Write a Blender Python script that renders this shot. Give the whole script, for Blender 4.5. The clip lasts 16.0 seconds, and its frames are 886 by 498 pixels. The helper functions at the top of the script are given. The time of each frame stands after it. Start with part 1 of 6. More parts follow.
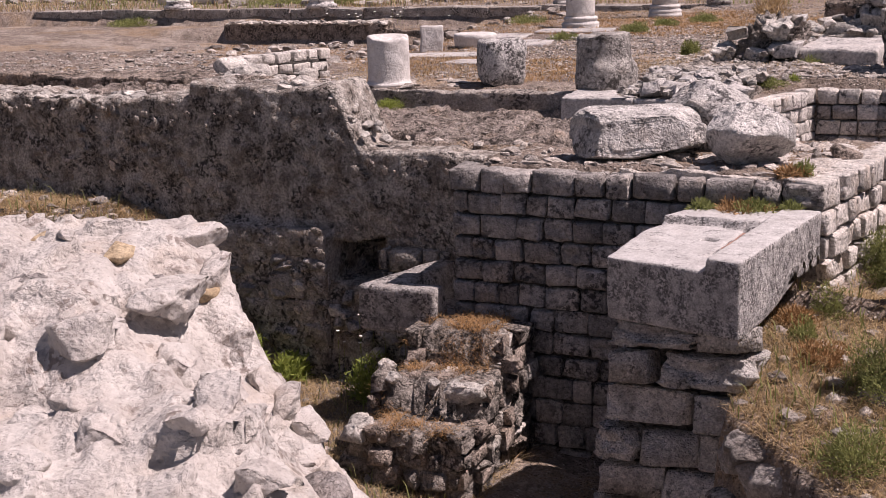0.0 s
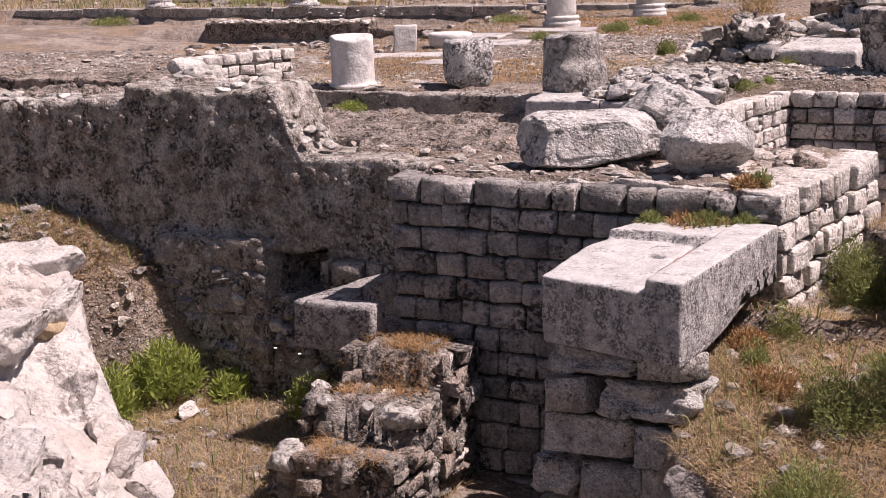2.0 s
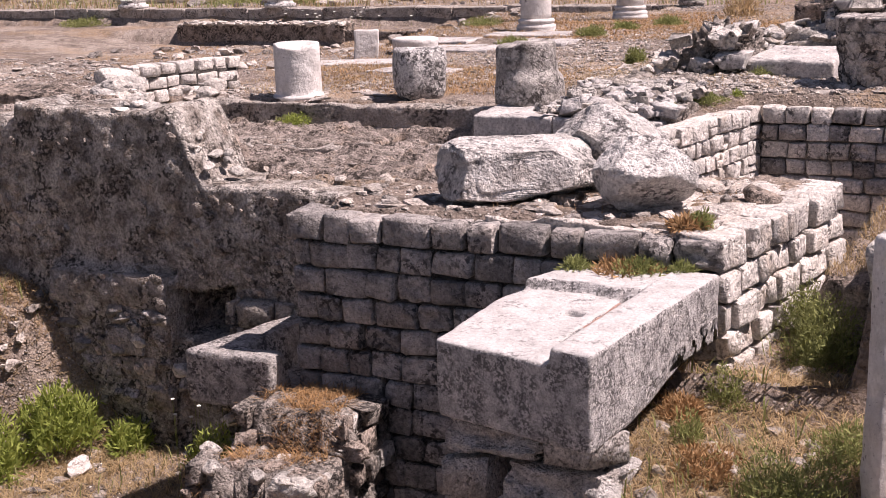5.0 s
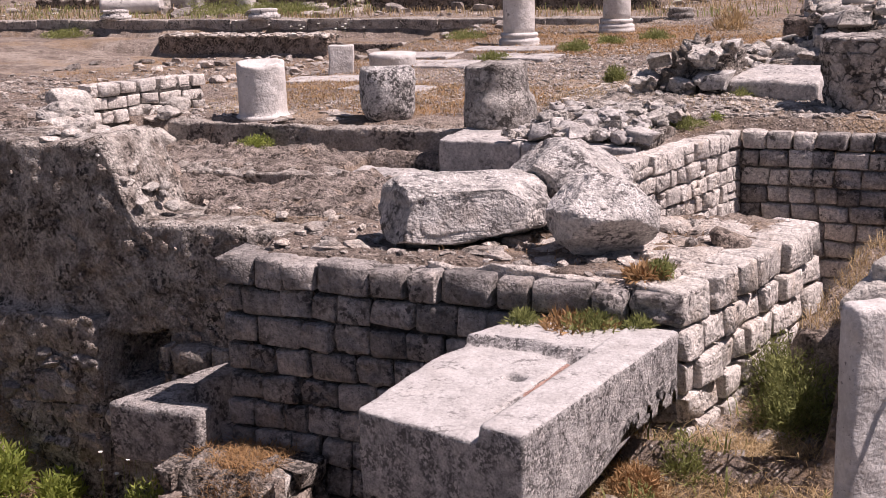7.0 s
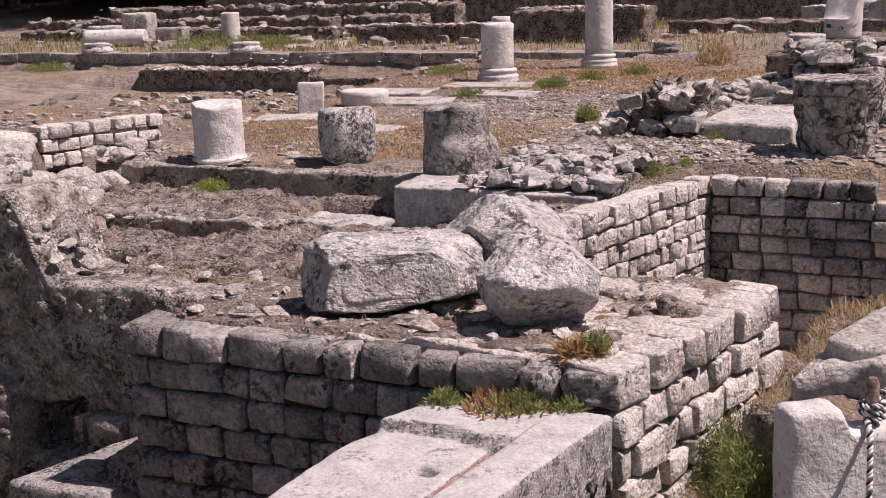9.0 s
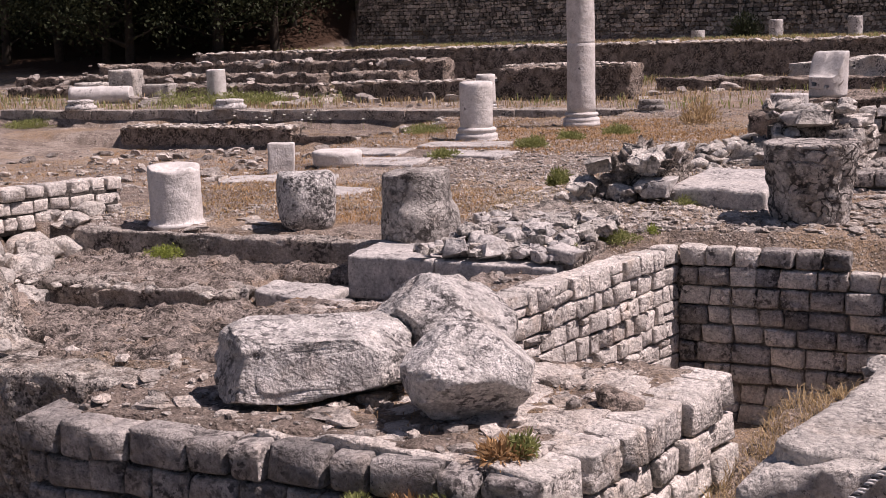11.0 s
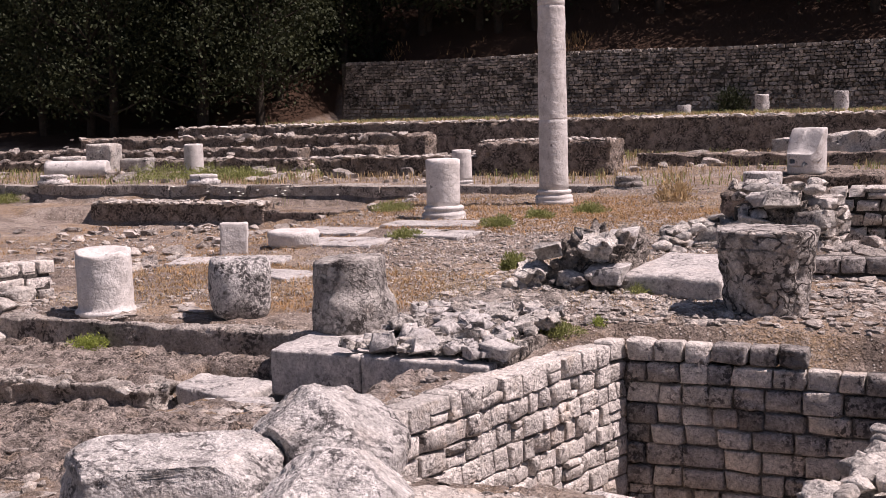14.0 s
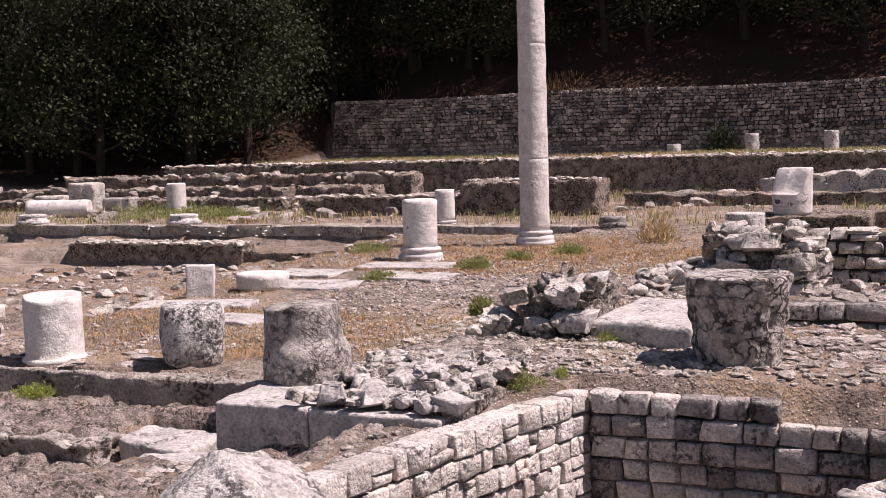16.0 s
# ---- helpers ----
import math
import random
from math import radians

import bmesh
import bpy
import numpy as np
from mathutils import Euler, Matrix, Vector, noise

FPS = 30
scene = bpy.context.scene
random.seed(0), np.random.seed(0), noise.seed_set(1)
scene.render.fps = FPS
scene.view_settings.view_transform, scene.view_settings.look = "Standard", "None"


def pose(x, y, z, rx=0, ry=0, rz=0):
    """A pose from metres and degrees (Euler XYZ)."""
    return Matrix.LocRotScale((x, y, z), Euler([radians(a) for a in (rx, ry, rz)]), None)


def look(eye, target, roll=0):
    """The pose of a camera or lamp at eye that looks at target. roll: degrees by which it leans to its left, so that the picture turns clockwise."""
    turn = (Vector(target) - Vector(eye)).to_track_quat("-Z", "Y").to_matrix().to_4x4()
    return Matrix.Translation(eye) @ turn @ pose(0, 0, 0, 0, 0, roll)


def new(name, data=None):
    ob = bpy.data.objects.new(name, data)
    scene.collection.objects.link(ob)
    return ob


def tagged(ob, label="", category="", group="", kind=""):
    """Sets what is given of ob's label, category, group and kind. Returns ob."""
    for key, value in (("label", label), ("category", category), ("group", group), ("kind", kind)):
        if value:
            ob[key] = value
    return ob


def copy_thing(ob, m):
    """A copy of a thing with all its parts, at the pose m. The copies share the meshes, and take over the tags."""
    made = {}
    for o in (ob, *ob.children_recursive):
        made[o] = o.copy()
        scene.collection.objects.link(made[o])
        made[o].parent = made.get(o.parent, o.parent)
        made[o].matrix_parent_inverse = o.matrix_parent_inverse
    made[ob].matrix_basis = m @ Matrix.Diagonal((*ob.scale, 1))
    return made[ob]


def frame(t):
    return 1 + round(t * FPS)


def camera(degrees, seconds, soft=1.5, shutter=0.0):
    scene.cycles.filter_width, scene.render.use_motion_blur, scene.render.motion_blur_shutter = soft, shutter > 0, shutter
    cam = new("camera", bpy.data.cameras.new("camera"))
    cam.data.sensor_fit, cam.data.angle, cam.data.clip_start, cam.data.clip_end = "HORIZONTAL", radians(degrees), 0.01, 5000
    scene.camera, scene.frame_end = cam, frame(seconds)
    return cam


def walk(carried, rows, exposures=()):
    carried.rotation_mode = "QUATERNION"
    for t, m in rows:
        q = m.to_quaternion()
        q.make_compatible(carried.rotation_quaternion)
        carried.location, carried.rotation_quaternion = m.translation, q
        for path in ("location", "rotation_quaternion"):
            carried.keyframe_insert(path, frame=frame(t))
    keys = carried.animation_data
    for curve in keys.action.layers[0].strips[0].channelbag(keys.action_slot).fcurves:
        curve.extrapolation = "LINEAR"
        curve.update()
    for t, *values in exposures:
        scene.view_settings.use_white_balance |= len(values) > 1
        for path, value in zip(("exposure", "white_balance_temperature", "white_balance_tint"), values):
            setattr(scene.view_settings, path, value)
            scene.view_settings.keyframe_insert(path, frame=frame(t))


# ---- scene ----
cam = camera(40.2, 16.0, 0.6)
METRES, EYE, TILT, LEAN, TURN = 5.2, 1.7, -14.0, 1.8, 0.0
ROWS = [
    (0.0, 0.0, 0.0, 0.0, 0.0, 0.0, -0.0),
    (0.5, 0.0231, 0.0243, 0.0059, 0.03, 0.0, -0.02),
    (1.0, 0.0414, 0.0462, 0.0108, 0.03, 0.0, -0.04),
    (1.5, 0.0648, 0.0781, 0.015, 0.02, -0.01, -0.06),
    (2.0, 0.0812, 0.1018, 0.0201, -0.01, -0.05, -0.05),
    (2.5, 0.1031, 0.1347, 0.0262, -0.02, -0.09, -0.06),
    (3.0, 0.1207, 0.162, 0.0327, 0.0, -0.12, -0.07),
    (3.5, 0.1456, 0.1987, 0.0441, 0.02, -0.16, -0.07),
    (4.0, 0.1612, 0.2266, 0.0535, 0.06, -0.21, -0.06),
    (6.5, 0.2373, 0.3697, 0.1078, -0.05, 0.05, -0.14),
    (7.0, 0.251, 0.3934, 0.1166, -0.06, 0.18, -0.14),
    (7.5, 0.2683, 0.4222, 0.127, -0.06, 0.44, -0.16),
    (8.0, 0.2851, 0.446, 0.137, -0.09, 0.73, -0.16),
    (8.5, 0.3057, 0.4722, 0.1473, -0.1, 1.09, -0.14),
    (9.0, 0.3243, 0.4944, 0.1558, -0.11, 1.54, -0.14),
    (11.5, 0.4079, 0.5993, 0.1968, -0.18, 4.65, -0.15),
    (12.0, 0.4219, 0.6165, 0.2043, -0.21, 5.23, -0.17),
    (12.5, 0.4389, 0.6391, 0.2102, -0.23, 5.98, -0.19),
    (13.0, 0.4558, 0.6598, 0.2159, -0.25, 6.56, -0.21),
    (13.5, 0.4768, 0.6839, 0.2237, -0.26, 7.06, -0.21),
    (14.0, 0.4943, 0.7031, 0.2308, -0.28, 7.43, -0.19),
    (14.5, 0.511, 0.7243, 0.2357, -0.31, 7.86, -0.16),
    (15.0, 0.5252, 0.7434, 0.2414, -0.36, 8.29, -0.16),
    (15.5, 0.5405, 0.7663, 0.2472, -0.42, 8.78, -0.17),
    (16.0, 0.5538, 0.7866, 0.2539, -0.48, 9.25, -0.19),
]
walk(cam, [(t, pose(0, 0, EYE, TILT, LEAN, TURN) @ pose(METRES * x, METRES * y, METRES * z, 90 + pitch, roll, yaw)) for t, x, y, z, yaw, pitch, roll in ROWS],
     [(t, stops, 6850, 28.3) for t, stops in ((0.0, 0.14), (2.0, 0.39), (3.5, 0.56), (4.2, 0.57), (6.5, 0.37), (7.5, 0.2), (9.0, 0.1), (12.5, 0.12), (14.0, 0.22), (16.0, 0.38))])

# ---- light ----
SUN_DIR = Vector((0.57, -0.12, 1.0)).normalized()      # towards the sun
sun = new("sun", bpy.data.lights.new("sun", "SUN"))
sun.data.energy, sun.data.angle, sun.data.color = 5.0, radians(0.6), (1.0, 0.955, 0.9)
sun.matrix_world = look(SUN_DIR * 60, (0, 0, 0))
world = bpy.data.worlds.new("sky")
scene.world = world
world.use_nodes = True
sky = world.node_tree.nodes.new("ShaderNodeTexSky")
sky.sky_type, sky.sun_disc = "NISHITA", False
sky.sun_elevation = math.asin(SUN_DIR.z)
sky.sun_rotation = math.atan2(SUN_DIR.x, SUN_DIR.y)
world.node_tree.links.new(sky.outputs[0], world.node_tree.nodes["Background"].inputs[0])
world.node_tree.nodes["Background"].inputs[1].default_value = 0.05


# ---- numbers and noise ----
def hash3(i, j, k):
    h = (i * 374761393 + j * 668265263 + k * 1274126177) & 0xFFFFFFFF
    h = ((h ^ (h >> 13)) * 1274126177) & 0xFFFFFFFF
    return ((h ^ (h >> 16)) & 0xFFFF) / 65535.0


def vnoise(p):
    """Smooth noise from -1 to 1 at the points p (n x 3)."""
    p = np.asarray(p, float)
    b = np.floor(p).astype(np.int64)
    f = p - b
    f = f * f * (3 - 2 * f)
    out = 0
    for dx in (0, 1):
        for dy in (0, 1):
            for dz in (0, 1):
                w = (f[:, 0] if dx else 1 - f[:, 0]) * (f[:, 1] if dy else 1 - f[:, 1]) * (f[:, 2] if dz else 1 - f[:, 2])
                out = out + w * hash3(b[:, 0] + dx, b[:, 1] + dy, b[:, 2] + dz)
    return out * 2 - 1


def fbm(p, octaves=4, gain=0.5):
    p = np.asarray(p, float)
    total, amp = 0, 1.0
    for o in range(octaves):
        total = total + amp * vnoise(p * 2 ** o + 17.3 * o)
        amp *= gain
    return total


def cells(p, seed=0, full=False):
    """Distance to the nearest of jittered points, one to a unit cell, and that cell's own number from 0 to 1."""
    p = np.asarray(p, float)
    b = np.floor(p).astype(np.int64)
    best, own, way = np.full(len(p), 9.0), np.zeros(len(p)), np.zeros_like(p)
    for dx in (-1, 0, 1):
        for dy in (-1, 0, 1):
            for dz in (-1, 0, 1):
                c = b + (dx, dy, dz)
                q = np.stack([c[:, a] + 0.15 + 0.7 * hash3(c[:, 0] + 31 * a + seed, c[:, 1] + 57 * a, c[:, 2] + 11) for a in range(3)], 1)
                d = np.linalg.norm(p - q, axis=1)
                near = d < best
                way = np.where(near[:, None], p - q, way)
                best = np.where(near, d, best)
                own = np.where(near, hash3(c[:, 0] + 5, c[:, 1] + 9, c[:, 2] + seed), own)
    return (best, own, way) if full else (best, own)


def S(x):
    x = np.clip(x, 0, 1)
    return x * x * (3 - 2 * x)


# the ruin's own axes: u along the walls that face the path, v away from it
UX, UY, OY = 0.915, -0.404, 8.68


def W(u, v, z=0.0):
    return Vector((UX * u - UY * v, OY + UY * u + UX * v, z))


def to_world(u, v, z):
    return np.stack([UX * u - UY * v, OY + UY * u + UX * v, z], 1)


TURN_U = math.degrees(math.atan2(UY, UX))


# ---- materials ----
def material(name):
    m = bpy.data.materials.new(name)
    m.use_nodes = True
    t = m.node_tree
    b = t.nodes["Principled BSDF"]
    b.inputs["Specular IOR Level"].default_value = 0.2
    return m, t, b


def tex(t, scale, detail=4.0, rough=0.6, kind="noise"):
    pos = t.nodes.get("pos") or t.nodes.new("ShaderNodeNewGeometry")
    pos.name = "pos"
    if kind == "noise":
        n = t.nodes.new("ShaderNodeTexNoise")
        n.inputs["Detail"].default_value, n.inputs["Roughness"].default_value = detail, rough
        out = n.outputs[0]
    else:
        n = t.nodes.new("ShaderNodeTexVoronoi")
        n.feature = kind
        out = n.outputs[0]
    n.inputs["Scale"].default_value = scale
    t.links.new(pos.outputs["Position"], n.inputs["Vector"])
    return out


def ramp(t, src, lo, hi, a=0.0, b=1.0):
    r = t.nodes.new("ShaderNodeMapRange")
    for k, x in zip((1, 2, 3, 4), (lo, hi, a, b)):
        r.inputs[k].default_value = x
    t.links.new(src, r.inputs[0])
    return r.outputs[0]


def mix(t, fac, a, b, how="MIX"):
    n = t.nodes.new("ShaderNodeMix")
    n.data_type, n.blend_type = "RGBA", how
    for sock, x in ((n.inputs[0], fac), (n.inputs[6], a), (n.inputs[7], b)):
        if isinstance(x, (int, float)):
            sock.default_value = x
        elif isinstance(x, tuple):
            sock.default_value = (*x, 1)
        else:
            t.links.new(x, sock)
    return n.outputs[2]


def math_node(t, op, a, b=0.0):
    n = t.nodes.new("ShaderNodeMath")
    n.operation = op
    for sock, x in zip(n.inputs, (a, b)):
        if isinstance(x, (int, float)):
            sock.default_value = x
        else:
            t.links.new(x, sock)
    return n.outputs[0]


def bump(t, b, height, strength, dist):
    n = t.nodes.new("ShaderNodeBump")
    n.inputs["Strength"].default_value, n.inputs["Distance"].default_value = strength, dist
    t.links.new(height, n.inputs["Height"])
    t.links.new(n.outputs[0], b.inputs["Normal"])


def stone_mat(name, light, mid, dark, stain=0.5, scale=1.0, vary=0.0, tan=0.0, pit=0.5, crack=0.0, island=False, relief=1.0, grit=0.45):
    """Weathered stone: two tones, crisp dark lichen in clustered patches, small pits, rough relief."""
    m, t, b = material(name)
    col = mix(t, ramp(t, tex(t, 3.5 * scale, 10, 0.66), 0.42, 0.6), light, mid)
    if tan:
        col = mix(t, math_node(t, "MULTIPLY", ramp(t, tex(t, 2.3 * scale, 5), 0.55, 0.66), tan), col, (0.50, 0.36, 0.25))
    cluster = ramp(t, tex(t, 2.6 * scale, 4, 0.6), 0.62 - 0.3 * stain, 0.72 - 0.26 * stain)
    fine = ramp(t, tex(t, 15 * scale, 9, 0.66), 0.56 - 0.14 * stain, 0.60 - 0.12 * stain)
    spots = ramp(t, tex(t, 38 * scale, 6, 0.7), 0.63 - 0.06 * stain, 0.66 - 0.06 * stain)
    stainf = math_node(t, "MAXIMUM", math_node(t, "MULTIPLY", cluster, fine), math_node(t, "MULTIPLY", spots, 0.8))
    col = mix(t, math_node(t, "MULTIPLY", stainf, 0.9), col, dark)
    h = math_node(t, "ADD", tex(t, 7 * scale, 12, 0.62), math_node(t, "MULTIPLY", tex(t, 42 * scale, 3, 0.6), 0.1))
    h = math_node(t, "ADD", h, math_node(t, "MULTIPLY", ramp(t, tex(t, 20 * scale, kind="F1"), 0.0, 0.4), pit * 0.22))
    if crack:
        v = t.nodes.new("ShaderNodeTexVoronoi")
        v.feature = "DISTANCE_TO_EDGE"
        v.inputs["Scale"].default_value = 8 * scale
        add = t.nodes.new("ShaderNodeVectorMath")
        add.operation = "MULTIPLY_ADD"
        wob = t.nodes.new("ShaderNodeTexNoise")
        wob.inputs["Scale"].default_value, wob.inputs["Detail"].default_value = 5 * scale, 5
        t.links.new(t.nodes["pos"].outputs["Position"], wob.inputs["Vector"])
        t.links.new(wob.outputs[1], add.inputs[0])
        add.inputs[1].default_value = (0.3, 0.3, 0.3)
        t.links.new(t.nodes["pos"].outputs["Position"], add.inputs[2])
        t.links.new(add.outputs[0], v.inputs["Vector"])
        gate = ramp(t, tex(t, 3.1 * scale, 2), 0.42, 0.55)
        line = math_node(t, "MULTIPLY", ramp(t, v.outputs[0], 0.11, 0.03), gate)
        h = math_node(t, "SUBTRACT", h, math_node(t, "MULTIPLY", line, 0.35 * crack))
        col = mix(t, math_node(t, "MULTIPLY", line, crack), col, dark)
    if vary:
        if island:
            info = t.nodes.new("ShaderNodeNewGeometry").outputs["Random Per Island"]
        else:
            info = t.nodes.new("ShaderNodeObjectInfo").outputs["Random"]
        col = mix(t, 1.0, col, mix(t, info, (1 - vary, 1 - vary, 1 - vary), (1 + vary * 0.45, 1 + vary * 0.43, 1 + vary * 0.4)), "MULTIPLY")
    grain = ramp(t, tex(t, 24 * scale, 8, 0.72), 0.36, 0.64, 1 - 0.75 * grit, 1 + 0.75 * grit)
    col = mix(t, 1.0, col, grain, "MULTIPLY")
    t.links.new(col, b.inputs["Base Color"])
    b.inputs["Roughness"].default_value = 0.9
    bump(t, b, h, 1.0, 0.105 * relief / scale)
    return m


LIME = stone_mat("limestone", (0.64, 0.60, 0.56), (0.46, 0.43, 0.40), (0.06, 0.055, 0.055), 0.42, 1.2, 0.25, 0.25)
# same limestone twice: the darker tone carries the walls' shade, the pale one sunlight
ASHLAR_SHADED = stone_mat("ashlar_shaded", (0.47, 0.435, 0.415), (0.29, 0.27, 0.26), (0.065, 0.06, 0.06), 0.5, 1.6, 0.42, 0.15)
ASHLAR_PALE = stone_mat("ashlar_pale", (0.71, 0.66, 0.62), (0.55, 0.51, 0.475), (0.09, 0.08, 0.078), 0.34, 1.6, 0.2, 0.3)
MARBLE = stone_mat("marble", (0.68, 0.65, 0.63), (0.54, 0.51, 0.49), (0.10, 0.095, 0.095), 0.14, 1.2, 0.05, 0.0, 0.3, 0.0, False, 0.35, 0.15)
GREY_MARBLE = stone_mat("grey_marble", (0.66, 0.63, 0.61), (0.47, 0.45, 0.44), (0.06, 0.055, 0.055), 0.5, 1.5, 0.05, 0.1, 0.6, 0.0, False, 0.7)
PLINTH = stone_mat("plinth_stone", (0.54, 0.51, 0.49), (0.40, 0.38, 0.37), (0.08, 0.075, 0.075), 0.4, 1.3, 0.08, 0.1, 0.4, 0.0, False, 0.5)
BLOCK = stone_mat("block_marble", (0.54, 0.515, 0.50), (0.34, 0.325, 0.318), (0.12, 0.113, 0.112), 0.66, 3.8, 0.0, 0.05, 0.7, 0.0, False, 0.9, 0.4)
BLOCK_TOP = stone_mat("block_top", (0.51, 0.49, 0.48), (0.42, 0.40, 0.39), (0.2, 0.19, 0.185), 0.35, 2.4, 0.0, 0.05, 0.5, 0.0, False, 0.35, 0.2)
PIER = stone_mat("pier_stone", (0.74, 0.70, 0.67), (0.50, 0.47, 0.45), (0.09, 0.083, 0.08), 0.28, 1.9, 0.25, 0.12, 0.9, 0.0, False, 2.2)
TROUGH = stone_mat("trough_stone", (0.48, 0.45, 0.43), (0.28, 0.265, 0.255), (0.065, 0.06, 0.06), 0.62, 2.6, 0.0, 0.1, 0.9, 0.0, False, 0.9)
STYLOBATE = stone_mat("stylobate", (0.50, 0.45, 0.41), (0.33, 0.295, 0.265), (0.06, 0.052, 0.048), 0.5, 1.5, 0.0, 0.25, 0.7, 0.15, False, 1.3)
DRUM_WORN = stone_mat("drum_worn", (0.68, 0.65, 0.63), (0.52, 0.5, 0.48), (0.06, 0.056, 0.055), 0.66, 1.8, 0.0, 0.0, 0.5, 0.25, False, 1.0)
DARK_DRUM = stone_mat("dark_drum", (0.46, 0.43, 0.40), (0.28, 0.26, 0.245), (0.06, 0.053, 0.05), 0.5, 1.3, 0.0, 0.2, 0.5, 0.5, False, 0.7)
CAPITAL = stone_mat("capital", (0.56, 0.52, 0.49), (0.38, 0.345, 0.32), (0.05, 0.044, 0.042), 0.42, 1.05, 0.0, 0.2, 0.6, 0.9, False, 1.0)
BOULDER = stone_mat("boulder", (0.70, 0.665, 0.64), (0.50, 0.475, 0.455), (0.09, 0.083, 0.082), 0.5, 1.9, 0.1, 0.15, 0.6, 0.12, False, 1.1)
ROCK_WHITE = stone_mat("rock_white", (0.61, 0.57, 0.54), (0.52, 0.475, 0.445), (0.24, 0.195, 0.172), 0.34, 1.6, 0.1, 0.22, 0.6, 0.0, False, 0.8, 0.14)
ROCK_TAN = stone_mat("rock_tan", (0.53, 0.42, 0.29), (0.42, 0.31, 0.2), (0.2, 0.13, 0.08), 0.2, 1.7, 0.2, 0.4, 0.4, 0.0, False, 0.6)
ROCK_GREY = stone_mat("rock_grey", (0.36, 0.33, 0.32), (0.25, 0.23, 0.225), (0.1, 0.09, 0.085), 0.4, 1.7, 0.2, 0.1, 0.6, 0.2, False, 1.0)
DARK_WALL = stone_mat("dark_wall", (0.70, 0.645, 0.59), (0.295, 0.252, 0.22), (0.05, 0.043, 0.039), 0.55, 2.0, 0.2, 0.25, 0.9, 0.0, False, 1.6, 0.6)
RUBBLE = stone_mat("rubble", (0.58, 0.53, 0.49), (0.35, 0.31, 0.28), (0.08, 0.07, 0.065), 0.4, 1.6, 0.45, 0.25, 0.7, 0.0, True)
RUBBLE_PALE = stone_mat("rubble_pale", (0.66, 0.61, 0.56), (0.48, 0.43, 0.39), (0.1, 0.085, 0.08), 0.3, 1.6, 0.35, 0.25, 0.7, 0.0, True)
FAR_STONE = stone_mat("far_stone", (0.52, 0.48, 0.435), (0.28, 0.255, 0.235), (0.035, 0.033, 0.03), 0.5, 0.5, 0.55, 0.1, 0.6, 0.0, True)
TERRACE = stone_mat("terrace", (0.45, 0.375, 0.325), (0.24, 0.195, 0.165), (0.04, 0.034, 0.03), 0.66, 1.3, 0.1, 0.35, 0.8, 0.2, False, 1.6)
RUBBLE_DARK = stone_mat("rubble_dark", (0.45, 0.40, 0.36), (0.26, 0.23, 0.205), (0.045, 0.04, 0.038), 0.66, 1.8, 0.1, 0.2, 0.8, 0.2, False, 1.5)
MORTAR_PALE = stone_mat("mortar_pale", (0.40, 0.36, 0.33), (0.28, 0.25, 0.225), (0.08, 0.07, 0.065), 0.4, 2.0)
MORTAR = stone_mat("mortar", (0.13, 0.118, 0.106), (0.08, 0.073, 0.067), (0.03, 0.028, 0.028), 0.5, 2.0)


